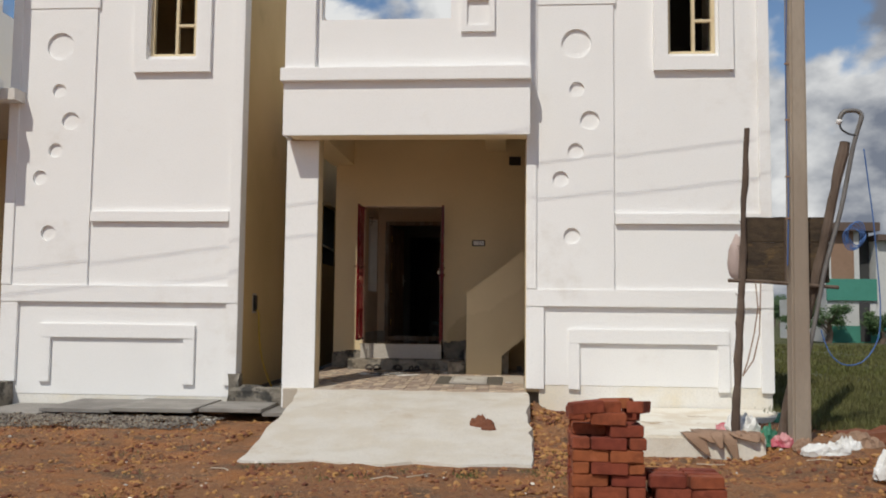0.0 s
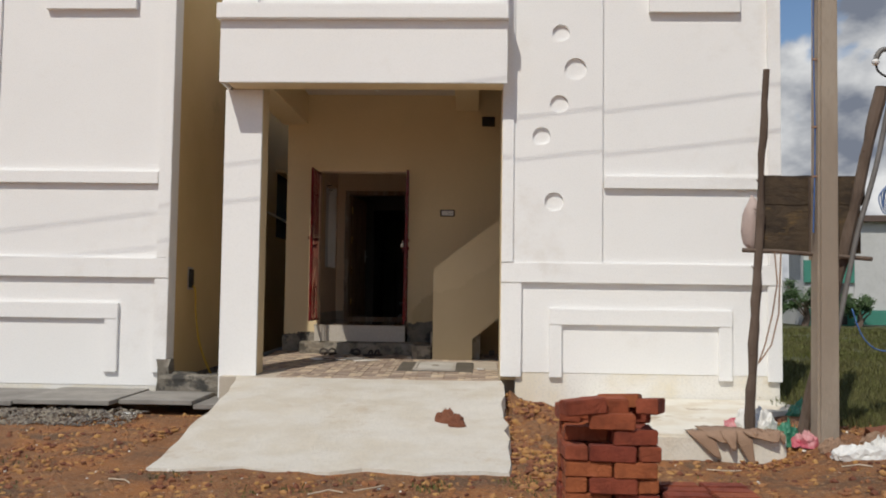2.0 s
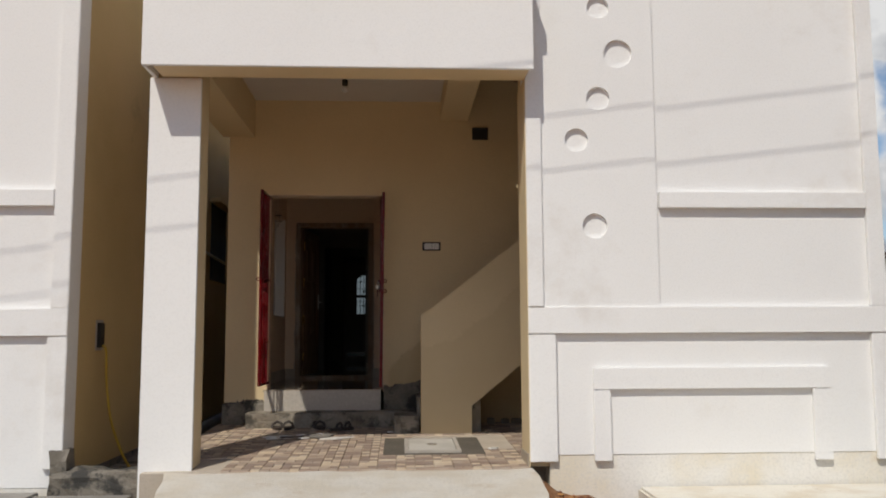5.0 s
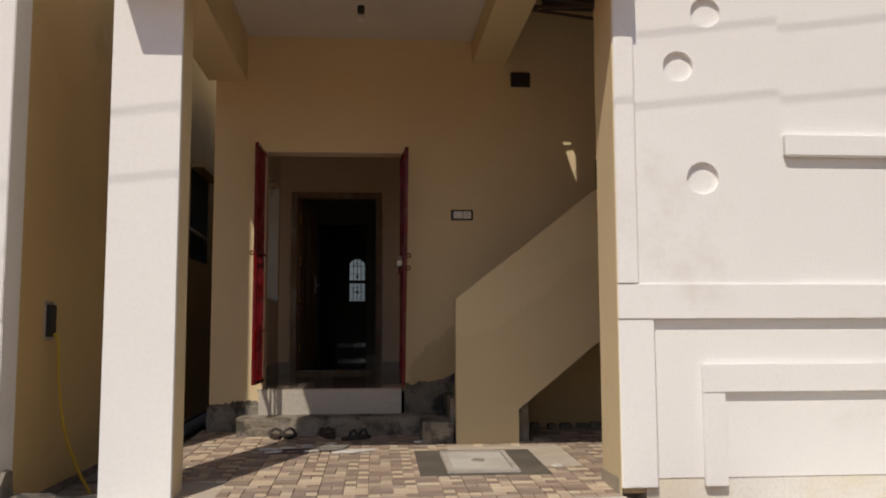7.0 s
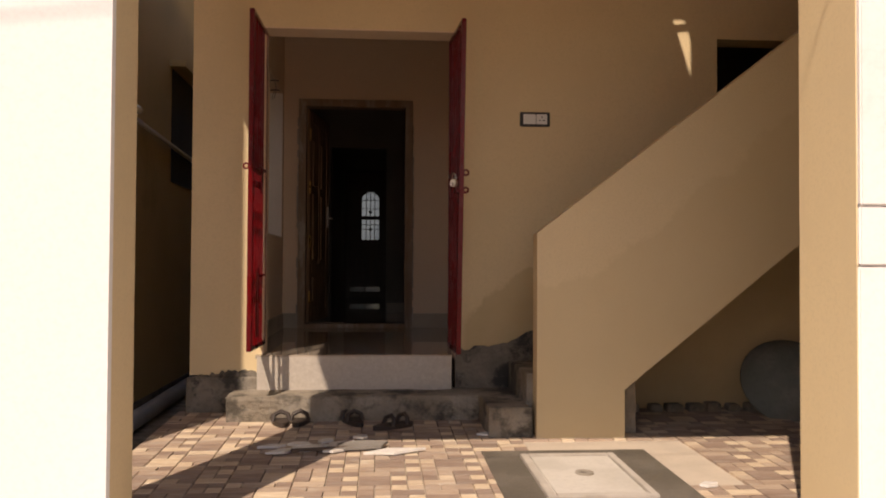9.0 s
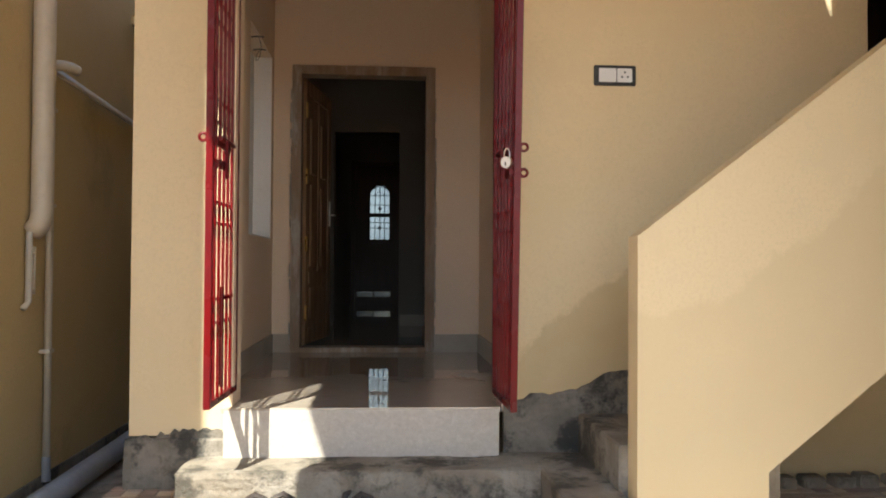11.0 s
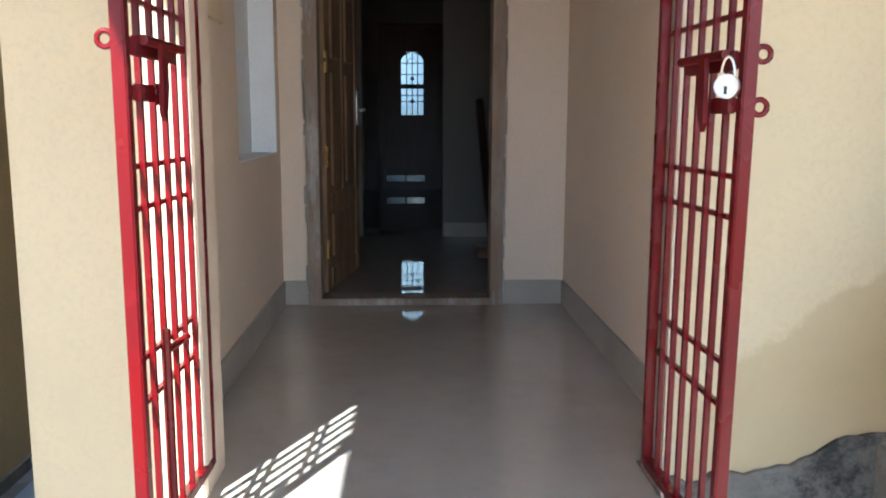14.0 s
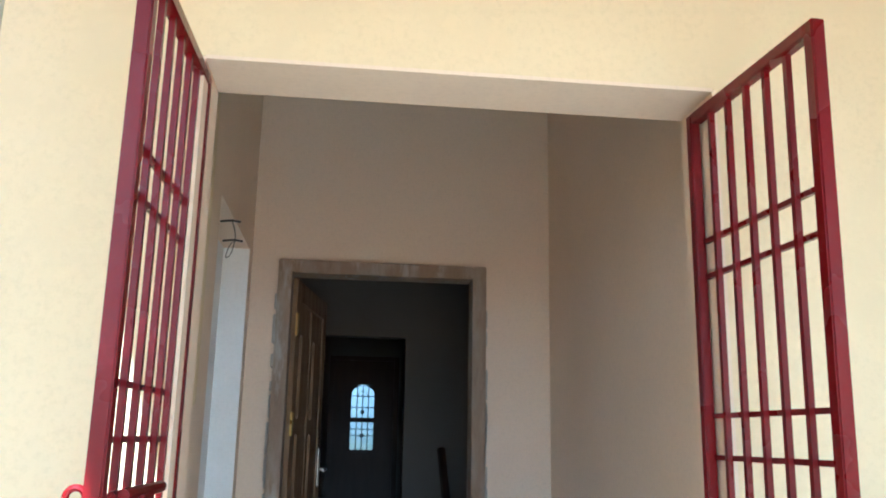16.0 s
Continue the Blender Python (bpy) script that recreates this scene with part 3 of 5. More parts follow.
# ---- balcony over the porch ----
def balcony(x0, x1, name, label, detail=True):
    t = thing(name, ((x0 + x1) / 2, 10.13, 3.585), label, "balcony", "", "structure")
    w = x1 - x0
    part("fascia", boxes((x0, x1, 10.13, 10.16, 3.585, 4.255), (x0, x0 + 0.03, 10.16, 10.8, 3.585, 4.255), bevel=0.004), "white", t)
    part("band", boxes((x0 - 0.03, x1 + 0.008, 10.062, 10.5, 4.255, 4.425), bevel=0.008), "white", t)
    part("pilaster", boxes((x0 + 0.01, x0 + 0.39, 10.13, 10.4, 4.425, 6.6), bevel=0.006), "white", t)
    o0, o1 = x0 + 0.445, x0 + 2.075
    part("parapet", boxes((x0 + 0.39, o1, 10.20, 10.4, 4.425, 5.065), (o1, x1, 10.20, 10.4, 4.425, 6.6), (x0 + 0.39, o1, 10.20, 10.4, 6.3, 6.6), (x0 + 0.39, o0, 10.20, 10.4, 5.065, 6.3)), "white", t)
    bm = bmesh.new()
    ring_frame(bm, x0 + 2.2, x0 + 2.62, 4.885, 5.36, 0.075, 10.16, 10.20)
    part("square_frame", bm, "white", t)
    return t


balcony(-2.822, 0.236, "balcony_front", "white balcony front with a projecting band")
structure("porch_pillar_left", "white", (-2.845, -2.437, 10.46, 10.50, 0.1, 3.585), label="white porch pillar")
structure("porch_pillar_left_core", "cream", (-2.840, -2.447, 10.50, 10.80, 0.1, 3.74), label="cream sides of the porch pillar")

# ---- ramp, plinth steps ----
bm = bmesh.new()
N = 14
rng = random.Random(4)
lo, hi = [], []
for i in range(N + 1):
    f = i / N
    y = 7.42 + (10.37 - 7.42) * f
    z = 0.12 + (0.452 - 0.12) * f
    xl = -2.37 - 0.22 * f
    xr = 0.20 + 0.01 * f
    row = []
    for k in range(13):
        g = k / 12
        jx = (rng.uniform(-0.035, 0.035) if k in (0, 12) else 0)
        jy = rng.uniform(-0.08, 0.05) if i == 0 else 0
        row.append(bm.verts.new((xl + (xr - xl) * g + jx, y + jy, z + rng.uniform(-0.008, 0.008))))
    hi.append(row)
for i in range(N):
    for k in range(12):
        bm.faces.new((hi[i][k], hi[i][k + 1], hi[i + 1][k + 1], hi[i + 1][k]))
rim = [r[0] for r in hi[::-1]] + hi[0][1:] + [r[12] for r in hi[1:]]
low = [bm.verts.new((v.co.x + (-0.03 if v.co.x < -2 else 0.03 if v.co.x > 0.1 else 0), v.co.y - (0.03 if v.co.y < 7.6 else 0), 0.0)) for v in rim]
for i in range(len(rim) - 1):
    bm.faces.new((rim[i], rim[i + 1], low[i + 1], low[i]))
tagged(part("ramp", bm, "ramp"), "pale rough concrete ramp up to the porch", "ramp", "", "structure")


def rough_block(name, x0, x1, y0, y1, z0, z1, material, label, seed, amp=0.012, cuts=9, parent=None):
    """A cast block with uneven faces and broken edges."""
    bm = bmesh.new()
    box(bm, x0, x1, y0, y1, z0, z1)
    long_edges = [e for e in bm.edges if e.calc_length() > 0.12]
    bmesh.ops.subdivide_edges(bm, edges=long_edges, cuts=cuts, use_grid_fill=True)
    for v in bm.verts:
        q = v.co * 5.0 + Vector((seed, seed * 2, 0))
        d = noise.noise_vector(q) * amp + noise.noise_vector(q * 4) * amp * 0.45
        edge = (abs(v.co.z - z1) < 1e-4) and (abs(v.co.y - y0) < 1e-4 or abs(v.co.x - x0) < 1e-4)
        if edge:
            d += Vector((0, 0.012, -0.012)) * (0.5 + noise.noise(q * 2))
        v.co += d
    ob = part(name, bm, material, parent)
    if parent is None:
        tagged(ob, label, "", "", "structure")
    return ob


rough_block("step_lower", -2.44, -0.60, 12.72, 13.05, 0.43, 0.69, "cement", "rough worn cement step below the entrance", 3)
structure("step_upper", "granite", (-2.29, -1.03, 12.972, 13.06, 0.66, 0.909), label="speckled stone riser of the entrance", bevel=0.004)
rough_block("plinth_porch_left", -2.742, -2.27, 13.02, 13.25, 0.1, 0.775, "render", "raw cement foot of the porch wall", 5, 0.016, 7)
structure("floor_entrance", "floor", (-2.30, -1.025, 12.975, 13.25, 0.893, 0.915), (-2.41, -0.84, 13.25, 15.455, 0.893, 0.915), label="polished brown entrance floor")
structure("skirting_entrance", "skirting", (-2.41, -2.398, 13.25, 15.44, 0.915, 1.05), (-0.858, -0.846, 13.25, 15.44, 0.915, 1.05),
          (-2.398, -2.27, 15.441, 15.455, 0.915, 1.05), (-1.19, -0.858, 15.441, 15.455, 0.915, 1.05))
structure("skirting_hall", "skirting", (-1.40, 2.9, 18.185, 18.2, 0.915, 1.035))


structure("pillar_skirting", "skirting", (0.186, 0.1945, 10.40, 10.785, 0.455, 0.56), label="brown skirting tile on the pillar foot")


# ---- porch floor tiles ----
def mosaic_mesh(seed):
    """One floor tile of 0.3 m, pressed into small oblong blocks."""
    r = random.Random(seed)
    bm = bmesh.new()
    for j in range(4):
        i = 0
        while i < 4:
            w = 2 if i < 3 and r.random() < 0.5 else 1
            z = 0.012 + r.uniform(-0.001, 0.001)
            x0, y0 = i * 0.075 + 0.002, j * 0.075 + 0.002
            x1, y1 = x0 + w * 0.075 - 0.004, y0 + 0.071
            b = [bm.verts.new(p) for p in ((x0, y0, 0), (x1, y0, 0), (x1, y1, 0), (x0, y1, 0))]
            t = [bm.verts.new(p) for p in ((x0 + .002, y0 + .002, z), (x1 - .002, y0 + .002, z), (x1 - .002, y1 - .002, z), (x0 + .002, y1 - .002, z))]
            bm.faces.new(t)
            for k in range(4):
                bm.faces.new((b[k], b[(k + 1) % 4], t[(k + 1) % 4], t[k]))
            i += w
    me = bpy.data.meshes.new("mosaic_tile")
    bm.to_mesh(me)
    bm.free()
    me.materials.append(M["mosaic"])
    return me


def porch_floor():
    floor = thing("floor_porch", (-2.80, 10.37, 0.452), "brown and beige mosaic paving tiles on the porch", "floor", "", "structure")
    floor.rotation_euler.x = math.atan(0.030)
    meshes = [mosaic_mesh(s) for s in range(6)]
    r = random.Random(8)
    for i in range(13):
        for j in range(9):
            x, y = i * 0.3, j * 0.3
            wx, wy = x - 2.80, y + 10.37
            if -1.0 < wx < -0.05 and 11.15 < wy < 12.1:
                continue
            if wx < -2.35 and wy < 10.8 or wx > 0.0 and wy < 10.7:
                continue
            ob = new("tile", meshes[r.randrange(6)])
            ob.parent = floor
            ob.location = (x, y, 0)


# ---- stairs with their side wall ----
stairs = thing("staircase", (1.0, 12.6, 0.46), "cream masonry staircase with a solid sloping side wall", "staircase", "", "structure")
bm = bmesh.new()
prism(bm, [(-0.61, 0.46), (-0.10, 0.46), (-0.10, 0.79), (2.94, 3.24), (2.94, 4.42), (-0.61, 1.686)], "y", 12.215, 12.335)
part("side_wall", bm, "cream_stair", stairs)
for i in range(14):
    x = -0.88 + i * 0.235
    z = 0.51 + (i + 1) * 0.181
    bm = bmesh.new()
    b0 = 0.46 if i < 3 else z - 0.24
    box(bm, x, min(x + 0.25, 2.94), 12.335 if i else 12.24, 13.049, b0, z, bevel=0.006)
    part("step", bm, "cement", stairs)
bm = bmesh.new()
prism(bm, [(-0.10, 0.46), (0.0, 0.46), (0.0, 0.87), (2.94, 3.235), (2.94, 3.50), (-0.10, 1.06)], "y", 12.33, 13.048)
part("soffit", bm, "cement", stairs)
bm = bmesh.new()
prism(bm, [(2.6, 2.45), (2.6, 2.60), (0.22, 4.61), (0.22, 4.43)], "y", 11.0, 11.8)
part("upper_flight", bm, "ceiling", stairs)
for k in range(6):
    bm = bmesh.new()
    rod(bm, (0.0 + 0.02 * k, 12.25 + 0.1 * k, 4.30 + 0.03 * (k % 3)), (0.75, 12.28 + 0.09 * k + 0.06 * (k % 2), 4.30 + 0.05 * ((k + 1) % 3)), 0.016, 6)
    single("shuttering_pole", bm, "stick", "dark bamboo shuttering pole lodged in the stairwell", "pole", "shuttering poles")
structure("porch_wall_right", "cream", (1.9, 2.95, 10.63, 10.7, 0.46, 4.15))
# backing of the room by the stairs, its dimness painted in
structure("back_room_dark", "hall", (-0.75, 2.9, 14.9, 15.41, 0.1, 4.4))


# stains where the wall paint stops above the steps
def ragged(name, x0, x1, y, z0, tops, seed, material, label):
    r = random.Random(seed)
    n = 22
    top = []
    for i in range(n + 1):
        f = i / n
        k = f * (len(tops) - 1)
        a = int(min(k, len(tops) - 2))
        z = tops[a] + (tops[a + 1] - tops[a]) * (k - a) + r.uniform(-0.015, 0.015)
        top.append((x0 + (x1 - x0) * f, z))
    bm = bmesh.new()
    prism(bm, [(x0, z0)] + top + [(x1, z0)], "y", y - 0.012, y + 0.004)
    tagged(part(name, bm, material), label, "", "", "structure")


ragged("wall_stain_right", -1.0, -0.30, 13.044, 0.60, [0.94, 0.96, 0.97, 1.02, 1.075, 1.10], 2, "render", "grey unpainted cement at the foot of the wall")
ragged("wall_stain_left", -2.735, -2.272, 13.052, 0.70, [0.77, 0.79, 0.81, 0.80], 3, "render", "grey unpainted cement at the foot of the wall")
ragged("wall_stain_under_stairs", 0.1, 2.9, 13.05, 0.40, [0.55, 0.52, 0.50, 0.53, 0.52], 4, "render", "grey unpainted cement at the foot of the wall")


# ---- neighbouring house ----
nb = thing("neighbour_house", (-5.0, 12.0, 0.1), "white two-storey house with tan side wall and raised bands", "house")
def near(x, z):
    return -6.573 + (x - 0.323) * 1.083, 1.5 + (z - 1.5) * 1.045
W0, W1 = near(1.937, 4.645), near(2.526, 5.8)
NF, NX = F + 0.3, -3.51
for row in ((-6.72, W0[0], NF, 10.92, 0.3, 7.0), (W1[0], NX, NF, 10.92, 0.3, 7.0), (W0[0], W1[0], NF, 10.92, 0.3, W0[1]), (W0[0], W1[0], NF, 10.92, W1[1], 7.0)):
    part("wall", boxes(row), "white", nb)
part("plinth", boxes((-6.72, NX - 0.06, NF + 0.006, 10.90, 0.0, 0.3)), "base_white", nb, "stained white plinth")
part("side_wall", boxes((-3.72, NX - 0.004, 10.92, 24.0, 0.36, 7.0)), "tan", nb, "tan painted side wall")
part("side_plinth", boxes((-3.72, NX + 0.01, 10.92, 24.0, 0.0, 0.36)), "render", nb, "raw cement foot of the side wall")
part("roof", boxes((-6.7, NX, 10.92, 24.0, 6.9, 7.0)), "white", nb)
part("porch_roof", boxes((-9.6, -6.7, 13.0, 24.0, 4.3, 4.5)), "white", nb)
part("room_wall", boxes((-6.4, -3.72, 12.8, 12.9, 4.4, 6.9)), "cream", nb)
part("inner_wall", boxes((-6.7, -6.5, 10.92, 24.0, 0.1, 7.0)), "cream", nb)
part("porch_wall", boxes((-9.6, -6.7, 13.0, 13.2, 0.1, 4.45)), "cream", nb)
relief(near, nb, 7.0, R + 0.3, NF)
balcony(-9.75, -6.70, "neighbour_balcony", "white balcony front of the neighbouring house")
structure("neighbour_porch_pillar", "white", (-9.6, -9.2, 10.40, 10.8, 0.1, 3.6))
structure("neighbour_porch_ceiling", "ceiling", (-9.6, -6.5, 10.43, 13.0, 4.15, 4.3))
structure("neighbour_porch_floor", "cement", (-9.6, -6.5, 10.4, 13.0, 0.1, 0.46))
structure("neighbour_wall_far", "white", (-9.9, -9.6, 10.4, 24.0, 0.0, 7.0))

# the narrow passage between the houses
structure("passage_floor", "cement", (-3.50, -2.80, 10.7, 24.0, 0.05, 0.30))
rough_block("passage_kerb", -3.56, -2.85, 10.60, 10.84, 0.05, 0.44, "render", "rough cement kerb across the passage", 11, 0.03, 8)
rough_block("corner_rubble", -3.60, -3.46, 10.66, 10.80, 0.10, 0.60, "render", "raw dark cement left at the wall corner", 14, 0.03, 5)
structure("passage_end", "tan", (-3.50, -2.73, 23.8, 24.0, 0.2, 7.0))
# black strip painted in for the shade of the shaft beside the porch floor
structure("porch_floor_edge", "black", (-2.815, -2.80, 10.8, 13.10, 0.25, 0.455))


# ---- entrance gate ----
def gate_leaf(hinge, free, name, label, lock, side, lift, lean):
    """A red steel grille leaf, open; built along its own length, hinge to free edge."""
    hx, hy = hinge
    d = Vector((free[0] - hx, free[1] - hy, 0))
    n = d.length
    t = thing(name, (hx, hy, 1.03), label, "gate", "gate leaves")
    m = Matrix.Translation((hx, hy, lift)) @ Matrix.Rotation(math.atan2(d.y, d.x), 4, "Z") @ Matrix.Diagonal((1, side, 1, 1))

    def add_part(nm, bm, material, parent=t, lab=""):
        for v in bm.verts:      # the free edge hangs a little out of plumb
            v.co.y += side * lean * (v.co.z - 0.97) * v.co.x / n
        bmesh.ops.transform(bm, matrix=m, verts=bm.verts)
        return part(nm, bm, material, parent, lab)
    add_part("stile", boxes((0, 0.026, -0.013, 0.013, 0.97, 3.04), bevel=0.003), "red")
    add_part("stile", boxes((n - 0.03, n, -0.015, 0.015, 0.97, 3.04), bevel=0.003), "red")
    add_part("rail", boxes((0.03, n - 0.03, -0.014, 0.014, 3.012, 3.04), bevel=0.002), "red")
    add_part("rail", boxes((0.03, n - 0.03, -0.014, 0.014, 0.97, 0.998), bevel=0.002), "red")
    for k in range(5):
        u = 0.026 + (n - 0.056) * (k + 1) / 6
        add_part("bar", boxes((u - 0.0065, u + 0.0065, -0.0065, 0.0065, 0.998, 3.012)), "red")
    for z in (2.70, 2.61, 2.272, 2.176, 1.83, 1.74, 1.413, 1.313):
        add_part("crossbar", boxes((0.03, n - 0.03, 0.005, 0.016, z - 0.006, z + 0.006)), "red")
    for z in (2.8, 2.05, 1.25):
        bm = bmesh.new()
        rod(bm, (-0.006, 0.0, z - 0.04), (-0.006, 0.0, z + 0.04), 0.007, 8)
        add_part("hinge", bm, "red")
    # latch plate, bolt and handle
    plate = add_part("latch_plate", boxes((n - 0.30, n - 0.03, -0.026, -0.012, 2.055, 2.095), bevel=0.003), "red")
    bm = bmesh.new()
    rod(bm, (n - 0.31, -0.034, 2.088), (n - 0.05, -0.034, 2.088), 0.011, 8)
    prism(bm, [(n - 0.155, 2.085), (n - 0.118, 2.085), (n - 0.112, 1.985), (n - 0.108, 1.945), (n - 0.122, 1.925), (n - 0.142, 1.955), (n - 0.152, 2.0)], "y", -0.052, -0.042)
    add_part("bolt_handle", bm, "red", plate)
    add_part("keeper", boxes((n - 0.13, n - 0.03, -0.03, -0.012, 1.965, 2.0), bevel=0.003), "red")
    for z in (2.086, 1.978):
        bm = bmesh.new()
        c = Vector((n - 0.012, 0.028, z))
        pts = [c + Vector((0, math.cos(a) * 0.016, math.sin(a) * 0.016)) for a in [2 * math.pi * k / 14 for k in range(15)]]
        if not lock and z < 2.0:    # the lower ring of this leaf is welded to the keeper, facing the entrance
            c = Vector((n - 0.145, -0.03, z + 0.004))
            pts = [c + Vector((math.cos(a) * 0.018, 0, math.sin(a) * 0.018)) for a in [2 * math.pi * k / 14 for k in range(15)]]
        sweep(bm, pts, 0.006, 8)
        add_part("lock_loop", bm, "red")
    if not lock:
        bm = bmesh.new()
        rod(bm, (n - 0.12, -0.03, 1.05), (n - 0.12, -0.03, 1.47), 0.010, 8)
        rod(bm, (n - 0.12, -0.03, 1.42), (n - 0.21, -0.05, 1.43), 0.009, 8)
        add_part("tower_bolt", bm, "red")


gate_leaf((-2.270, 13.13), (-2.283, 12.575), "gate_leaf", "red painted steel grille gate leaf standing open with tower bolt", False, -1, 0.006, 0.0)
gate_leaf((-1.030, 13.14), (-1.022, 12.592), "gate_leaf", "red painted steel grille gate leaf standing open with padlock", True, 1, -0.014, 0.013)
lockm = Matrix.Translation((-1.034, 12.627, 0.006)) @ Matrix.Rotation(radians(-35), 4, "Z")
pl = thing("padlock", (-1.034, 12.627, 1.966), "round steel padlock hanging on the open gate", "padlock")


def lock_part(nm, bm, material):
    bmesh.ops.transform(bm, matrix=lockm, verts=bm.verts)
    part(nm, bm, material, pl, "", nm == "shackle")


bm = bmesh.new()
rod(bm, (0, -0.046, 2.0), (0, -0.026, 2.0), 0.025, 28)
lock_part("body", bm, "steel")
bm = bmesh.new()
rod(bm, (0, -0.049, 2.0), (0, -0.046, 2.0), 0.021, 28)
lock_part("face", bm, "plastic")
lock_part("keyhole", boxes((-0.003, 0.003, -0.0505, -0.049, 1.984, 2.0)), "black")
bm = bmesh.new()
sweep(bm, [(0.014 * math.cos(a), -0.036, 2.018 + 0.042 * math.sin(a)) for a in [math.pi * k / 12 for k in range(13)]], 0.003, 8)
lock_part("shackle", bm, "steel")

# ---- front door ----
structure("door_frame", "raw_wood", (-2.268, -2.198, 15.41, 15.57, 0.915, 3.076), (-1.262, -1.192, 15.41, 15.57, 0.915, 3.076),
                       (-2.198, -1.262, 15.41, 15.57, 3.008, 3.076), (-2.198, -1.262, 15.41, 15.57, 0.915, 0.953), label="worn wooden door frame with plaster smears", bevel=0.005)
r = random.Random(12)
bm = bmesh.new()
for k in range(46):
    side = r.choice((-2.273, -1.188))
    z = r.uniform(1.0, 2.9)
    w, h = r.uniform(0.004, 0.011), r.uniform(0.02, 0.08)
    box(bm, side - w, side + w, 15.425, 15.452, z - h, z + h, bevel=0.003)
single("plaster_smears", bm, "pale_plaster", "grey plaster smears along the door frame", "plaster", "", "stuff")


def front_door():
    hx, hy = -2.196, 15.56
    ang = math.radians(81)
    t = thing("front_door", (hx, hy, 0.97), "panelled teak front door standing open into the hall", "door")
    m = Matrix.Translation((hx, hy, 0)) @ Matrix.Rotation(ang, 4, "Z")
    W, z0, z1 = 0.86, 0.958, 3.005

    def add_part(nm, bm, material, parent=t, lab=""):
        bmesh.ops.transform(bm, matrix=m, verts=bm.verts)
        return part(nm, bm, material, parent, lab)
    add_part("leaf", boxes((0, W, -0.014, 0.014, z0, z1), bevel=0.003), "wood")
    add_part("frame", boxes((0, 0.11, -0.022, 0.022, z0, z1), (W - 0.11, W, -0.022, 0.022, z0, z1), (0.11, W - 0.11, -0.022, 0.022, z0, z0 + 0.13),
                            (0.11, W - 0.11, -0.022, 0.022, z1 - 0.12, z1), (0.11, W - 0.11, -0.022, 0.022, 1.42, 1.52), (0.40, 0.46, -0.022, 0.022, 1.52, z1 - 0.12), bevel=0.006), "wood")
    for x0, x1, a, b in ((0.14, 0.70, 1.15, 1.39), (0.14, 0.37, 1.56, 2.2), (0.49, 0.70, 1.56, 2.2), (0.14, 0.37, 2.28, 2.72), (0.49, 0.70, 2.28, 2.72)):
        bm = bmesh.new()
        for s in (-1, 1):
            box(bm, x0, x1, *sorted((s * 0.013, s * 0.027)), a, b, bevel=0.01)
        add_part("panel", bm, "wood")
    for z in (1.2, 1.73, 2.25, 2.76):
        add_part("hinge", boxes((-0.012, 0.03, -0.032, -0.021, z - 0.06, z + 0.06), bevel=0.003), "brass", t, "brass hinge")
    lock = add_part("lock_plate", boxes((W - 0.08, W - 0.03, -0.03, -0.021, 1.90, 2.12), bevel=0.004), "steel", t, "steel lock plate")
    bm = bmesh.new()
    sweep(bm, [(W - 0.055, -0.03, 2.0), (W - 0.055, -0.07, 2.0), (W - 0.16, -0.075, 1.995)], 0.009, 8)
    add_part("handle", bm, "steel", lock)


front_door()


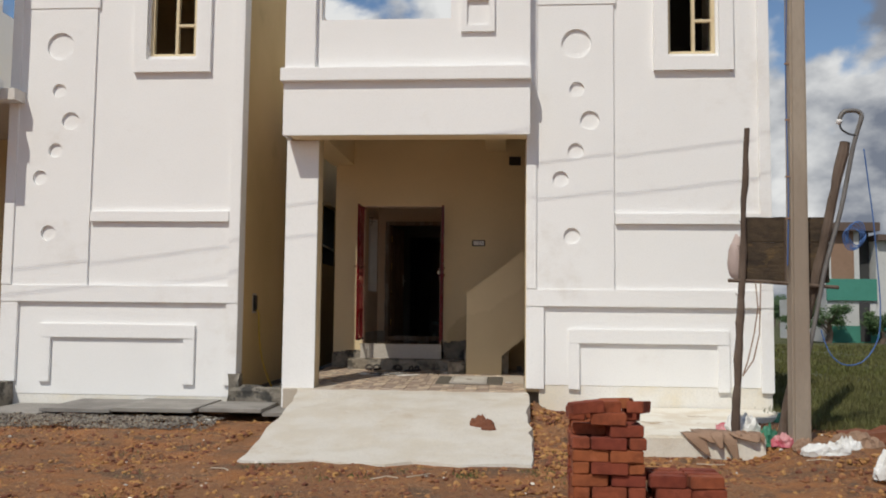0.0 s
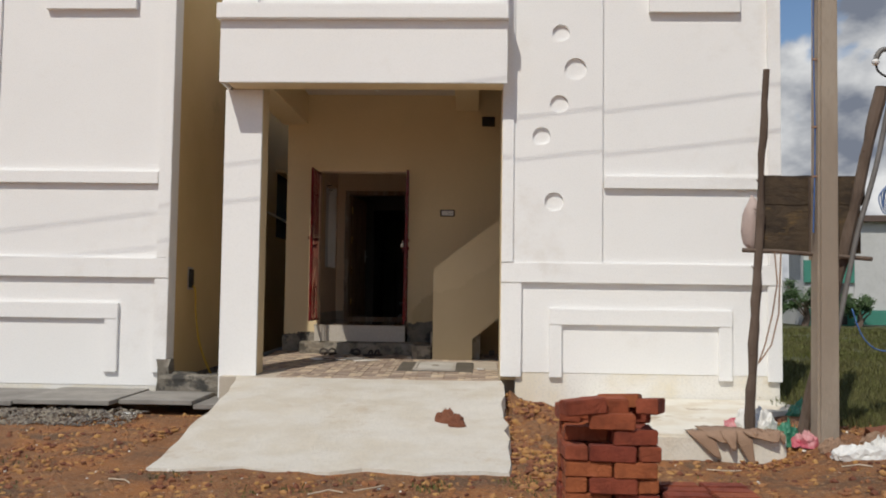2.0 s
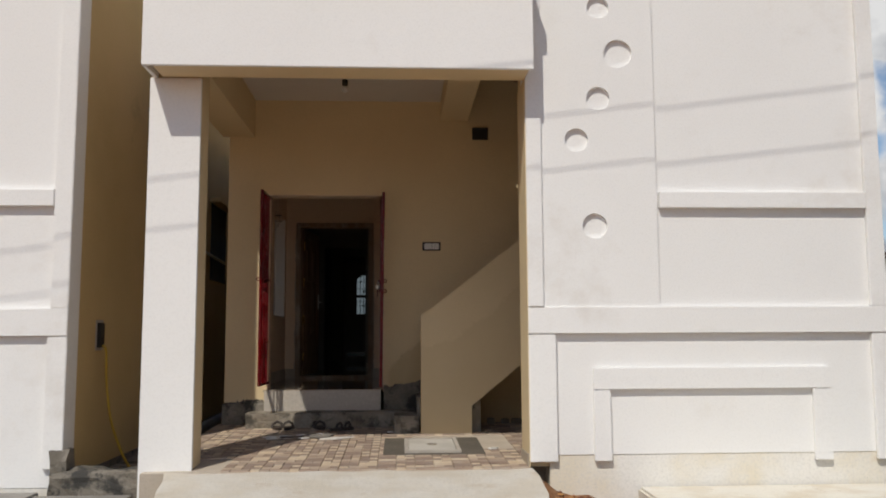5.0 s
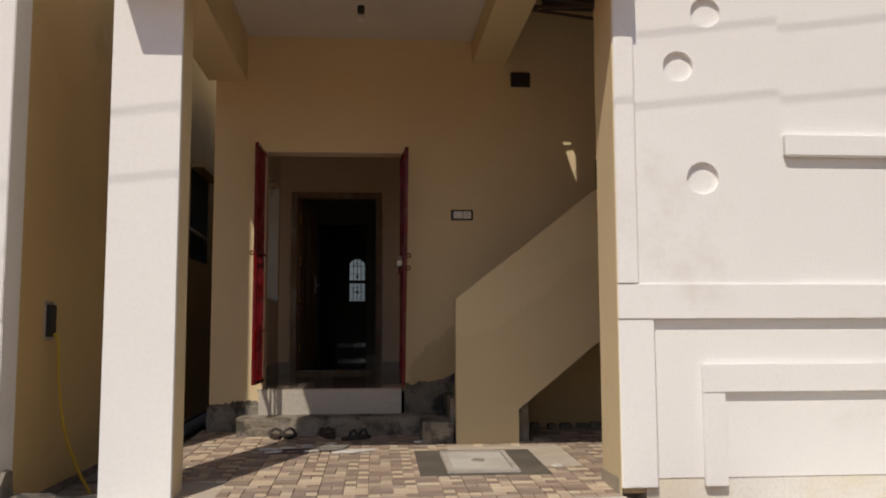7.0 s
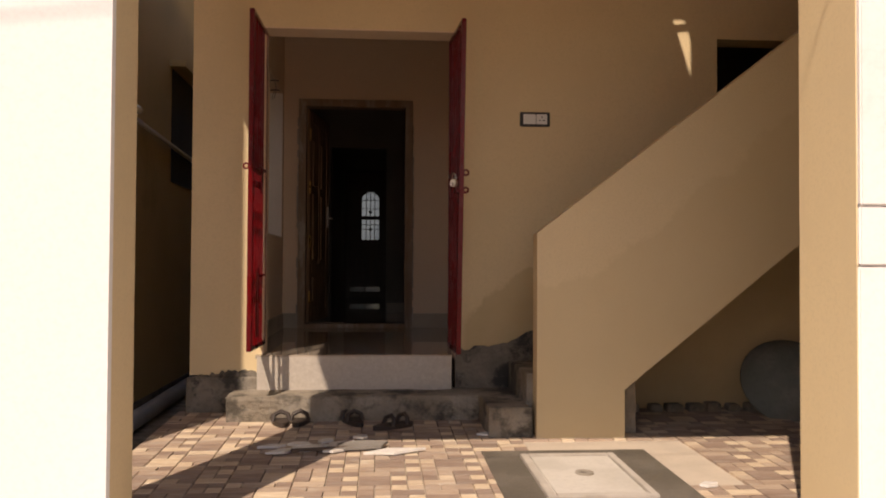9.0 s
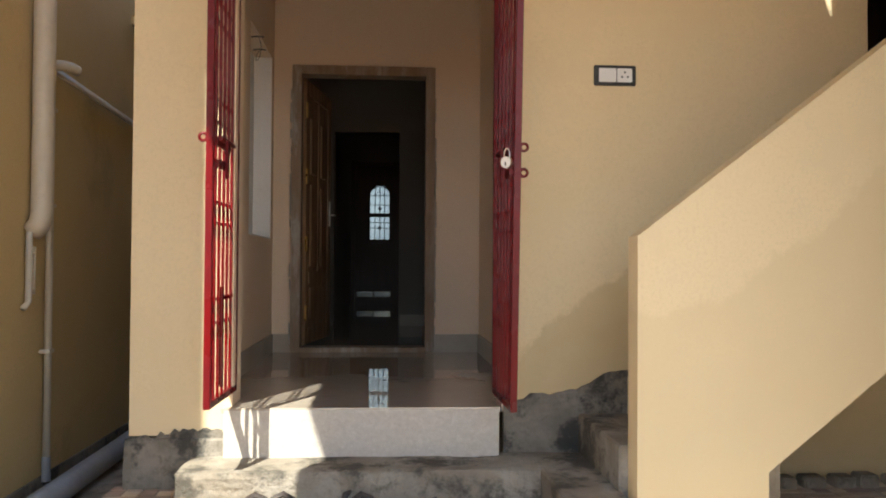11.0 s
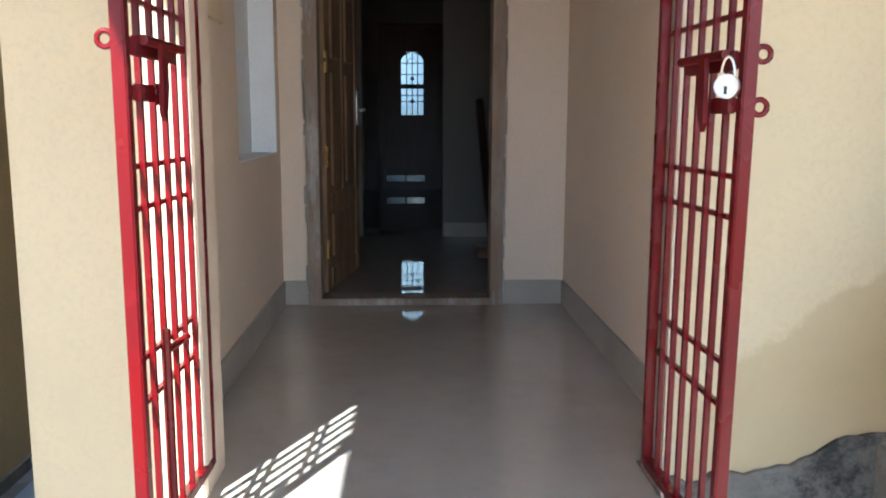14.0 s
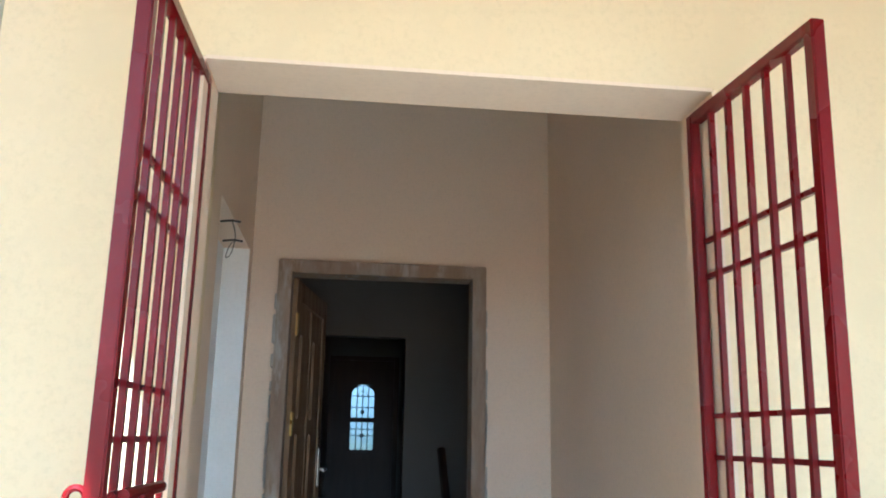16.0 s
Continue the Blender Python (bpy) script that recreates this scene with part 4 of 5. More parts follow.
# ---- back door with leaded glass ----
def back_door():
    t = thing("back_door", (-1.69, 23.27, 0.915), "dark wooden back door with arched leaded glass", "door")
    g0, g1, s0, s1, y0, y1 = -1.863, -1.540, 1.976, 2.869, 23.26, 23.30
    part("leaf", boxes((-2.175, -2.08, y0, y1, 0.86, 3.27), (-2.08, g0, y0, y1, 1.09, 3.27), (-2.08, -1.52, y0, y1, 0.86, 1.0), (-1.52, -1.209, y0, y1, 0.86, 3.27), (g1, -1.52, y0, y1, 1.09, 3.27), (g0, g1, y0, y1, 1.09, s0), (g0, g1, y0, y1, 2.88, 3.27),
                       (g0, g1, y0, y1, 2.355, 2.42)), "dark_wood", t)
    part("frame", boxes((-2.185, -2.115, 23.210, 23.260, 0.86, 3.28), (-1.269, -1.199, 23.210, 23.260, 0.86, 3.28), (-2.115, -1.269, 23.210, 23.260, 3.22, 3.28), bevel=0.005), "dark_wood", t)
    # arched head: fills the two upper corners of the light
    c = (g0 + g1) / 2
    for s in (-1, 1):
        bm = bmesh.new()
        arc = [(c + s * 0.1615 * math.cos(a), 2.74 + 0.125 * math.sin(a)) for a in [math.pi / 2 * k / 8 for k in range(9)]]
        prism(bm, [(c + s * 0.1615, 2.885)] + arc, "y", y0 + 0.002, y1 - 0.002)
        part("arch_corner", bm, "dark_wood", t)
    part("moulding", boxes((g0 - 0.05, g0, 23.245, y0, s0 - 0.04, 2.90), (g1, g1 + 0.05, 23.245, y0, s0 - 0.04, 2.90), (g0 - 0.07, g1 + 0.07, 23.230, y0, s0 - 0.07, s0 - 0.03), bevel=0.006), "dark_wood", t)
    bm = bmesh.new()
    for k in range(1, 4):
        x = g0 + (g1 - g0) * k / 4
        box(bm, x - 0.0065, x + 0.0065, 23.272, 23.288, s0, 2.869)
    for z in (2.17, 2.26, 2.56, 2.72):
        box(bm, g0, g1, 23.273, 23.287, z - 0.006, z + 0.006)
    for z in (2.17, 2.50):
        rod(bm, (c, 23.270, z), (c, 23.290, z), 0.030, 10)
    sweep(bm, [(c + 0.07 * math.cos(a), 23.280, 2.72 + 0.07 * math.sin(a)) for a in [math.pi * k / 10 for k in range(11)]], 0.004, 6)
    part("glazing_bars", bm, "black", t)
    pane = part("pane", boxes((g0, g1, 23.292, 23.296, s0, 2.88)), "glass", t)
    pane.visible_shadow = False
    # low slot, pane and divider are made up to give a bright bar of daylight
    lower = part("pane", boxes((-2.08, -1.52, 23.292, 23.296, 1.0, 1.09)), "glass", t)
    lower.visible_shadow = False
    part("mullion", boxes((-1.815, -1.785, 23.262, 23.298, 1.0, 1.09)), "dark_wood", t)
    t.location += Vector((0.04, 0.0, 0.035))


back_door()
bm = bmesh.new()
rod(bm, (-1.06, 17.2, 0.915), (-1.10, 18.17, 2.1), 0.035, 8)
rod(bm, (-0.98, 17.3, 0.915), (-1.04, 18.17, 1.7), 0.02, 8)
single("leaning_pole", bm, "dark_wood", "dark pole leaning on the hall wall", "pole")
single("offcut", boxes((-1.2, -1.0, 17.0, 17.2, 0.915, 0.99), bevel=0.006), "burlap", "small pale wooden offcut on the hall floor", "offcut")

# ---- entrance fittings ----
bm = boxes((-2.411, -2.397, 13.26, 14.09, 2.285, 3.5), bevel=0.004)
single("meter_board", bm, "cream", "cream painted board on the entrance wall", "board")
mb = thing("meter_box", (-2.382, 13.610, 2.49), "grey enamelled electricity meter box on the wall", "meter box")
part("case", boxes((-2.397, -2.338, 13.520, 13.685, 2.50, 2.675), bevel=0.008), "meter", mb)
bm = bmesh.new()
rod(bm, (-2.358, 13.670, 2.59), (-2.340, 13.680, 2.59), 0.012, 8)
part("knob", bm, "meter", mb)
bm = bmesh.new()
sweep(bm, [(-2.392, 13.570 + 0.09 * math.sin(a), 2.44 - 0.02 * a) for a in [0.2 * k for k in range(16)]], 0.006, 6)
part("cable", bm, "black", mb)
part("cut_out", boxes((-2.397, -2.377, 13.550, 13.620, 2.37, 2.46), bevel=0.004), "plastic", mb)
bm = bmesh.new()
for y, z in ((14.62, 3.06), (14.72, 3.00)):
    sweep(bm, [(-2.45, y, z), (-2.40, y - 0.01, z + 0.004), (-2.365, y - 0.02, z - 0.004)], 0.0045, 6)
sweep(bm, smooth_path([(-2.40, 14.61, 3.06), (-2.385, 14.62, 3.0), (-2.40, 14.64, 2.93), (-2.42, 14.63, 2.91), (-2.41, 14.66, 2.97), (-2.39, 14.71, 3.0)], 5), 0.002, 5)
single("wire_tail", bm, "black", "black wire tails hanging at the recess", "wires")

sw = thing("switch_plate", (-0.465, 13.045, 2.485), "black framed plate with white switches on the wall", "switch")
part("frame", boxes((-0.570, -0.366, 13.036, 13.052, 2.44, 2.537), bevel=0.004), "black", sw)
part("switch_block", boxes((-0.548, -0.463, 13.030, 13.037, 2.455, 2.522), bevel=0.003), "plastic", sw)
sk = part("socket_block", boxes((-0.459, -0.386, 13.030, 13.037, 2.455, 2.522), bevel=0.003), "plastic", sw)
bm = bmesh.new()
for dx, dz in ((0, 0.014), (-0.014, -0.008), (0.014, -0.008)):
    rod(bm, (-0.4225 + dx, 13.028, 2.488 + dz), (-0.4225 + dx, 13.031, 2.488 + dz), 0.005, 8)
part("socket_holes", bm, "black", sk)
vent = thing("wall_box", (0.09, 13.045, 3.78), "black empty wiring box high on the porch wall", "wiring box")
bm = bmesh.new()
ring_frame(bm, 0.0, 0.18, 3.712, 3.846, 0.012, 13.02, 13.052)
part("rim", bm, "black", vent)
part("back", boxes((0.012, 0.168, 13.04, 13.051, 3.724, 3.834)), "black", vent)
lamp = thing("lamp_holder", (-1.395, 12.26, 4.14), "bare lamp holder with a hanging clear bulb", "lamp")
bm = bmesh.new()
rod(bm, (-1.395, 12.26, 4.09), (-1.395, 12.26, 4.152), 0.03, 12)
part("holder", bm, "black", lamp)
bm = bmesh.new()
bmesh.ops.create_icosphere(bm, subdivisions=2, radius=0.035, matrix=Matrix.Translation((-1.395, 12.26, 4.045)))
part("bulb", bm, "plastic", lamp, "", True)

# ---- things on the porch floor ----
MZ = porch_z(11.66) - 0.452
mh = thing("manhole", (-0.48, 11.66, 0.452), "square concrete manhole cover in a dark cement surround", "manhole cover")
part("surround", boxes((-0.97, -0.08, 10.99, 11.93, 0.40, 0.468), bevel=0.006), "wet_cement", mh, "dark rough cement surround")
part("cover", boxes((-0.74, -0.33, 11.11, 11.74, 0.44, 0.484), bevel=0.006), "manhole", mh)
bm = bmesh.new()
for x0, x1, y0, y1 in ((-0.78, -0.742, 11.06, 11.79), (-0.328, -0.29, 11.06, 11.79), (-0.742, -0.328, 11.06, 11.108), (-0.742, -0.328, 11.742, 11.79)):
    box(bm, x0, x1, y0, y1, 0.44, 0.488, bevel=0.004)
part("rim", bm, "pale_plaster", mh, "pale cement rim")
bm = bmesh.new()
rod(bm, (-0.535, 11.42, 0.482), (-0.535, 11.42, 0.491), 0.045, 16)
part("lifting_eye", bm, "cement", mh)
mh.location.z += MZ
mh.rotation_euler.x = math.atan(0.030)


def sandal(x, y, turn, label):
    t = thing("sandal", (x, y, porch_z(y) + 0.012), label, "sandal", "sandals at the step")
    m = Matrix.Translation((x, y, porch_z(y) + 0.012)) @ Matrix.Rotation(radians(turn), 4, "Z") @ Matrix.Scale(1.15, 4)
    bm = bmesh.new()
    out = []
    for k in range(20):
        a = 2 * math.pi * k / 20
        out.append((0.045 * math.cos(a) * (1.0 + 0.18 * math.sin(a)), 0.125 * math.sin(a)))
    prism(bm, out, "z", 0.0, 0.022)
    bmesh.ops.transform(bm, matrix=m, verts=bm.verts)
    part("sole", bm, "leather", t)
    for s, nm in ((0.055, "strap"), (-0.03, "strap")):
        bm = bmesh.new()
        sweep(bm, [(-0.045, s, 0.015), (-0.036, s + 0.01, 0.05), (0, s + 0.02, 0.066), (0.036, s + 0.01, 0.05), (0.045, s, 0.015)], 0.012, 6)
        bmesh.ops.transform(bm, matrix=m, verts=bm.verts)
        part(nm, bm, "leather", t)


for x, y, a in ((-2.10, 12.67, 12), (-1.98, 12.68, -6), (-1.66, 12.66, 20), (-1.42, 12.52, -55)):
    sandal(x, y, a, "worn dark leather sandal lying on the porch tiles")


def crumpled(name, x, y, z, sx, sy, sz, material, label, category, seed, group=""):
    """A crumpled sheet or bag lying on something: a closed body with folds, flat below."""
    bm = bmesh.new()
    bmesh.ops.create_icosphere(bm, subdivisions=4, radius=1.0)
    for v in bm.verts:
        d = v.co.copy()
        q = d * 1.4 + Vector((seed, seed * 0.5, 0))
        k = 1 + 0.38 * noise.noise(q) + 0.22 * (0.5 - abs(noise.noise(q * 2.3))) + 0.10 * (0.5 - abs(noise.noise(q * 5.1)))
        h = max(0.0, d.z) ** 0.8
        crease = 0.55 + 0.9 * abs(noise.noise(Vector((d.x * 2.2 + seed, d.y * 2.2, 1.0)))) + 0.7 * abs(noise.noise(Vector((d.x * 5, d.y * 5, seed)))) + 0.4 * abs(noise.noise(Vector((d.x * 11, d.y * 11, seed))))
        v.co = Vector((x + d.x * sx * k, y + d.y * sy * k, z + (h * sz * crease if d.z > 0 else -0.012)))
    return single(name, bm, material, label, category, group, smooth=category == "mud clod")


def draped_cloth(name, x0, x1, y_edge, z_top, back, drop, material, label, seed):
    """A cloth lying on a slab and hanging over its front edge with a ragged hem."""
    nx, ny = 40, 26
    bm = bmesh.new()
    g = []
    for j in range(ny + 1):
        row = []
        for i in range(nx + 1):
            u, v = i / nx, j / ny
            x = x0 + (x1 - x0) * u
            hem = drop * (0.35 + 0.75 * abs(noise.noise(Vector((u * 4.0, seed, 0)))) * 1.6)
            rear = back * (0.6 + 0.5 * noise.noise(Vector((u * 3.0, seed, 4))))
            d = -rear + (rear + hem) * v
            fold = 0.028 * abs(noise.noise(Vector((u * 7.0, v * 2.5, seed)))) + 0.012 * abs(noise.noise(Vector((u * 17.0, v * 7.0, seed))))
            x += 0.05 * noise.noise(Vector((u * 3, v * 3, seed + 9)))
            if d < 0:
                p = (x, y_edge - d, z_top + 0.006 + fold * 1.6)
            else:
                p = (x, y_edge - 0.012 - fold, z_top + 0.008 - d + fold * max(0.0, 1 - d * 12))
            row.append(bm.verts.new(p))
        g.append(row)
    for j in range(ny):
        for i in range(nx):
            bm.faces.new((g[j][i], g[j][i + 1], g[j + 1][i + 1], g[j + 1][i]))
    ob = single(name, bm, material, label, "cloth", smooth=True)
    sol = ob.modifiers.new("thickness", "SOLIDIFY")
    sol.thickness = 0.004
    return ob


r = random.Random(5)
for x, y, w, d, a in ((-1.86, 12.02, 0.10, 0.07, 20), (-1.70, 12.10, 0.08, 0.10, -30), (-1.42, 11.92, 0.17, 0.06, 14), (-2.0, 11.95, 0.11, 0.05, 40), (-1.93, 12.10, 0.07, 0.05, -15), (-1.80, 12.17, 0.06, 0.04, 50), (-2.08, 12.06, 0.08, 0.03, 10), (-1.75, 11.95, 0.06, 0.05, 5), (-1.60, 12.25, 0.05, 0.04, 60), (-0.9, 12.3, 0.05, 0.03, 10), (0.0, 11.25, 0.06, 0.04, 30)):
    bm = bmesh.new()
    k = r.randint(4, 5)
    out = [(math.cos(2 * math.pi * i / k + r.uniform(-0.3, 0.3)) * w, math.sin(2 * math.pi * i / k + r.uniform(-0.3, 0.3)) * d) for i in range(k)]
    prism(bm, out, "z", 0.0, 0.012)
    bmesh.ops.transform(bm, matrix=pose(x, y, porch_z(y) + 0.014 + r.uniform(0.0, 0.004), r.uniform(-3, 3), r.uniform(-3, 3), a), verts=bm.verts)
    single("tile_shard", bm, "shard", "broken pale tile shard lying on the porch", "tile shard", "broken tile shards")

bm = bmesh.new()
prism(bm, [(-0.14, -0.05), (0.10, -0.07), (0.15, 0.03), (-0.02, 0.08), (-0.12, 0.05)], "z", 0.0, 0.014)
bmesh.ops.transform(bm, matrix=pose(-1.60, 12.02, porch_z(12.02) + 0.024, 3, -2, 8), verts=bm.verts)
single("slate_shard", bm, "slab", "grey slate piece lying among the tile shards", "slate piece")
bm = boxes((-0.17, 0.17, -0.012, 0.012, 0.0, 0.016), bevel=0.003)
bmesh.ops.transform(bm, matrix=pose(-1.80, 11.94, porch_z(11.94) + 0.026, 0, 2, 22), verts=bm.verts)
single("wood_lath", bm, "stick", "thin dark wooden lath lying on the porch", "lath")

# shallow pan leaning on the wall below the stairs
bm = bmesh.new()
rings = []
for rr, h in ((0.0, 0.13), (0.10, 0.125), (0.20, 0.09), (0.27, 0.04), (0.30, 0.0), (0.31, -0.004), (0.295, -0.002), (0.26, 0.03), (0.19, 0.075), (0.0, 0.115)):
    rings.append([bm.verts.new((rr * math.cos(2 * math.pi * k / 32), rr * math.sin(2 * math.pi * k / 32), h)) for k in range(32)])
for a, b in zip(rings, rings[1:]):
    for k in range(32):
        bm.faces.new((a[k], a[(k + 1) % 32], b[(k + 1) % 32], b[k]))
bmesh.ops.remove_doubles(bm, verts=bm.verts, dist=0.0005)
bmesh.ops.transform(bm, matrix=pose(1.18, 12.80, 0.755, 56, 0, -14), verts=bm.verts)
single("cement_pan", bm, "pan", "cement crusted round pan leaning below the stairs", "pan", smooth=True)
r = random.Random(31)
for k in range(7):
    x = 0.15 + k * 0.13 + r.uniform(-0.02, 0.02)
    single("brick_bat", boxes((x, x + r.uniform(0.07, 0.12), 12.9, 13.0, 0.53, 0.535 + r.uniform(0.05, 0.08)), bevel=0.008), "cement", "cement smeared brick bat along the wall foot", "brick bat", "brick bats below the stairs")

# ---- pipes on the neighbour's side wall ----
bm = bmesh.new()
sweep(bm, [(-3.440, 13.82, 6.8), (-3.440, 13.82, 3.0), (-3.440, 13.82, 1.85), (-3.450, 13.81, 1.78), (-3.490, 13.81, 1.74)], 0.058, 14)
single("drain_pipe", bm, "pvc", "thick cream plastic drain pipe down the side wall", "pipe", smooth=True)
wp = thing("water_pipe", (-3.48, 14.03, 0.40), "thin cream water pipe clipped to the side wall", "pipe")
bm = bmesh.new()
sweep(bm, [(-3.480, 14.03, 0.42), (-3.480, 14.03, 2.6), (-3.480, 14.05, 2.68), (-3.480, 14.01, 2.69), (-3.480, 16.5, 2.60)], 0.021, 10)
part("tube", bm, "pvc", wp, "", True)
bm = bmesh.new()
rod(bm, (-3.48, 14.03, 0.33), (-3.48, 14.03, 0.47), 0.025, 12)
part("coupling", bm, "grey_pvc", wp, "grey coupling at the pipe foot")
for z in (1.07, 1.90, 2.45):
    part("clip", boxes((-3.514, -3.454, 13.985, 14.06, z - 0.011, z + 0.011), bevel=0.003), "pvc", wp)
bm = bmesh.new()
sweep(bm, smooth_path([(-3.490, 14.02, 2.69), (-3.45, 14.0, 2.70), (-3.39, 14.03, 2.70), (-3.36, 14.09, 2.69)], 4), 0.031, 10)
part("elbow", bm, "pvc", wp, "", True)
bm = bmesh.new()
sweep(bm, [(-3.480, 13.76, 1.74), (-3.480, 13.76, 1.36), (-3.480, 13.70, 1.33)], 0.018, 10)
sweep(bm, [(-3.480, 13.82, 1.66), (-3.480, 13.82, 1.40)], 0.012, 8)
for z in (1.42, 1.62):
    sweep(bm, [(-3.480, 13.76, z), (-3.480, 13.82, z)], 0.010, 8)
single("pipe_bracket", bm, "pvc", "cream pipe fitting below the drain pipe", "pipe fitting", smooth=True)
bm = bmesh.new()
sweep(bm, [(-3.26, 12.6, 0.37), (-3.27, 14.2, 0.37), (-3.330, 18.0, 0.37), (-3.330, 23.0, 0.37)], 0.065, 14)
single("ground_pipe", bm, "grey_pvc", "thick grey drain pipe lying in the passage", "pipe", smooth=True)
wb = thing("outlet_box", (-3.500, 11.42, 1.4), "black outlet box on the tan side wall", "outlet box")
part("case", boxes((-3.520, -3.480, 11.35, 11.47, 1.40, 1.62), bevel=0.008), "black", wb)
bm = bmesh.new()
for y0, y1, z0, z1 in ((11.325, 11.348, 1.375, 1.645), (11.472, 11.495, 1.375, 1.645), (11.348, 11.472, 1.375, 1.398), (11.348, 11.472, 1.622, 1.645)):
    box(bm, -3.52, -3.506, y0, y1, z0, z1, bevel=0.003)
part("mortar_rim", bm, "pale_plaster", wb, "pale mortar round the box")
bm = bmesh.new()
sweep(bm, smooth_path([(-3.480, 11.42, 1.42), (-3.450, 11.43, 1.36), (-3.445, 11.45, 1.1), (-3.410, 11.50, 0.75), (-3.330, 11.58, 0.45), (-3.270, 11.62, 0.31), (-3.160, 11.2, 0.315)], 6), 0.012, 8)
single("hose", bm, "yellow", "yellow hose hanging from the outlet box", "hose", smooth=True)
ow = thing("side_window", (-3.500, 15.7, 2.3), "dark side window with a small shade", "window")
# flat dark plate in place of the window's shaded inside
part("opening", boxes((-3.520, -3.508, 15.7, 16.7, 2.3, 3.4)), "opening_shade", ow)
part("shade", boxes((-3.520, -3.360, 15.6, 16.8, 3.4, 3.46)), "tan", ow)


# ---- yard: pavers, gravel, brick stack, concrete slab ----
pv = thing("drain_cover_paving", (-5.0, 9.95, 0.18), "grey stone slabs laid along the house front", "paving", "", "structure")
r = random.Random(17)
x = -9.0
while x < -2.75:
    w = r.uniform(0.75, 1.0)
    x1 = min(x + w, -2.62)
    bm = bmesh.new()
    box(bm, x, x1 - 0.012, 9.66 if x1 < -3.4 else 9.85, 10.70 if x1 < -3.4 else 10.6, 0.155, 0.20, bevel=0.006)
    bmesh.ops.transform(bm, matrix=Matrix.Translation((0, 0, r.uniform(0, 0.012))) @ Matrix.Rotation(r.uniform(-0.006, 0.006), 4, "X"), verts=bm.verts)
    part("slab", bm, "slab", pv)
    x = x1


def stones(name, count, area, size, material, label, seed, sink=0.3, zoff=0.0, dense=None, rise=None):
    """Loose stones or clods strewn over the ground, in one mesh."""
    r = random.Random(seed)
    base = bmesh.new()
    bmesh.ops.create_icosphere(base, subdivisions=1, radius=1.0)
    bv = np.array([v.co[:] for v in base.verts])
    bf = [[v.index for v in f.verts] for f in base.faces]
    base.free()
    verts, faces = [], []
    for k in range(count):
        x, y = r.uniform(area[0], area[1]), r.uniform(area[2], area[3])
        if dense and not dense(x, y, r):
            continue
        s = size[0] + (size[1] - size[0]) * r.random() ** 3
        sc = np.array([s * r.uniform(0.7, 1.3), s * r.uniform(0.7, 1.3), s * r.uniform(0.4, 0.9)])
        a = r.uniform(0, 6.28)
        p = bv * sc * (1 + np.array([r.uniform(-0.25, 0.25) for _ in range(len(bv))])[:, None])
        q = np.column_stack((p[:, 0] * math.cos(a) - p[:, 1] * math.sin(a), p[:, 0] * math.sin(a) + p[:, 1] * math.cos(a), p[:, 2]))
        q += np.array([x, y, ground_z(x, y) + zoff + (rise(x, y) if rise else 0.0) + sc[2] * (1 - sink) - 0.01])
        n0 = len(verts)
        verts.extend(map(tuple, q))
        faces.extend([[n0 + i for i in f] for f in bf])
    me = bpy.data.meshes.new(name)
    me.from_pydata(verts, [], faces)
    me.materials.append(M[material])
    return tagged(new(name, me), label, name.replace("_", " "), "", "stuff")


def off_ramp(x, y, r):
    return not (-2.75 < x < 0.30 and y > 7.35)


stones("gravel", 26000, (-9.0, -3.3, 8.95, 9.72), (0.004, 0.018), "gravel", "dark grey gravel heaped along the paving", 5, 0.2, 0.015, lambda x, y, r: y > 9.05 + 0.16 * noise.noise(Vector((x * 1.7, 0, 0))) + 0.08 * r.random() and (x < -3.7 or r.random() < 0.35), lambda x, y: 0.05 * max(0.0, noise.noise(Vector((x * 6, y * 6, 4)))) + 0.055 * min(1.0, max(0.0, (y - 9.05) / 0.5)))
stones("earth_clods", 26000, (-6.5, 4.8, 5.0, 9.9), (0.004, 0.030), "clod", "loose red earth clods on the yard", 6, 0.4, 0.0, off_ramp)
stones("rubble", 2200, (0.17, 1.05, 7.0, 10.35), (0.006, 0.040), "clod", "earth rubble beside the ramp", 7, 0.3, 0.0, None, lambda x, y: 0.25 * max(0.0, (y - 8.6) / 1.85) ** 1.2 * max(0.0, 1 - (x - 0.18) / 0.96) ** 1.1)
stones("pale_chips", 330, (-5.5, 4.8, 5.0, 9.9), (0.003, 0.017), "litter", "pale chips scattered on the yard", 9, 0.3, 0.01, off_ramp)
# the earth bank against the plinth beside the ramp
bm = bmesh.new()
g = []
for j in range(9):
    row = []
    for i in range(9):
        x, y = 0.18 + 0.12 * i, 8.6 + 1.85 * j / 8
        z = 0.11 + 0.25 * (j / 8) ** 1.2 * (1 - i / 8) ** 1.1 + 0.09 * noise.noise(Vector((x * 5, y * 5, 2)))
        row.append(bm.verts.new((x, y, z if 0 < i < 8 and 0 < j else 0.05)))
    g.append(row)
for j in range(8):
    for i in range(8):
        bm.faces.new((g[j][i], g[j][i + 1], g[j + 1][i + 1], g[j + 1][i]))
tagged(part("earth_bank", bm, "dirt", None, "", False), "red earth heaped against the house plinth", "earth", "", "stuff")
single("paper_scrap", boxes((-3.50, -3.36, 9.52, 9.58, 0.11, 0.17), bevel=0.015), "bag_white", "crumpled white paper scrap on the gravel", "scrap")

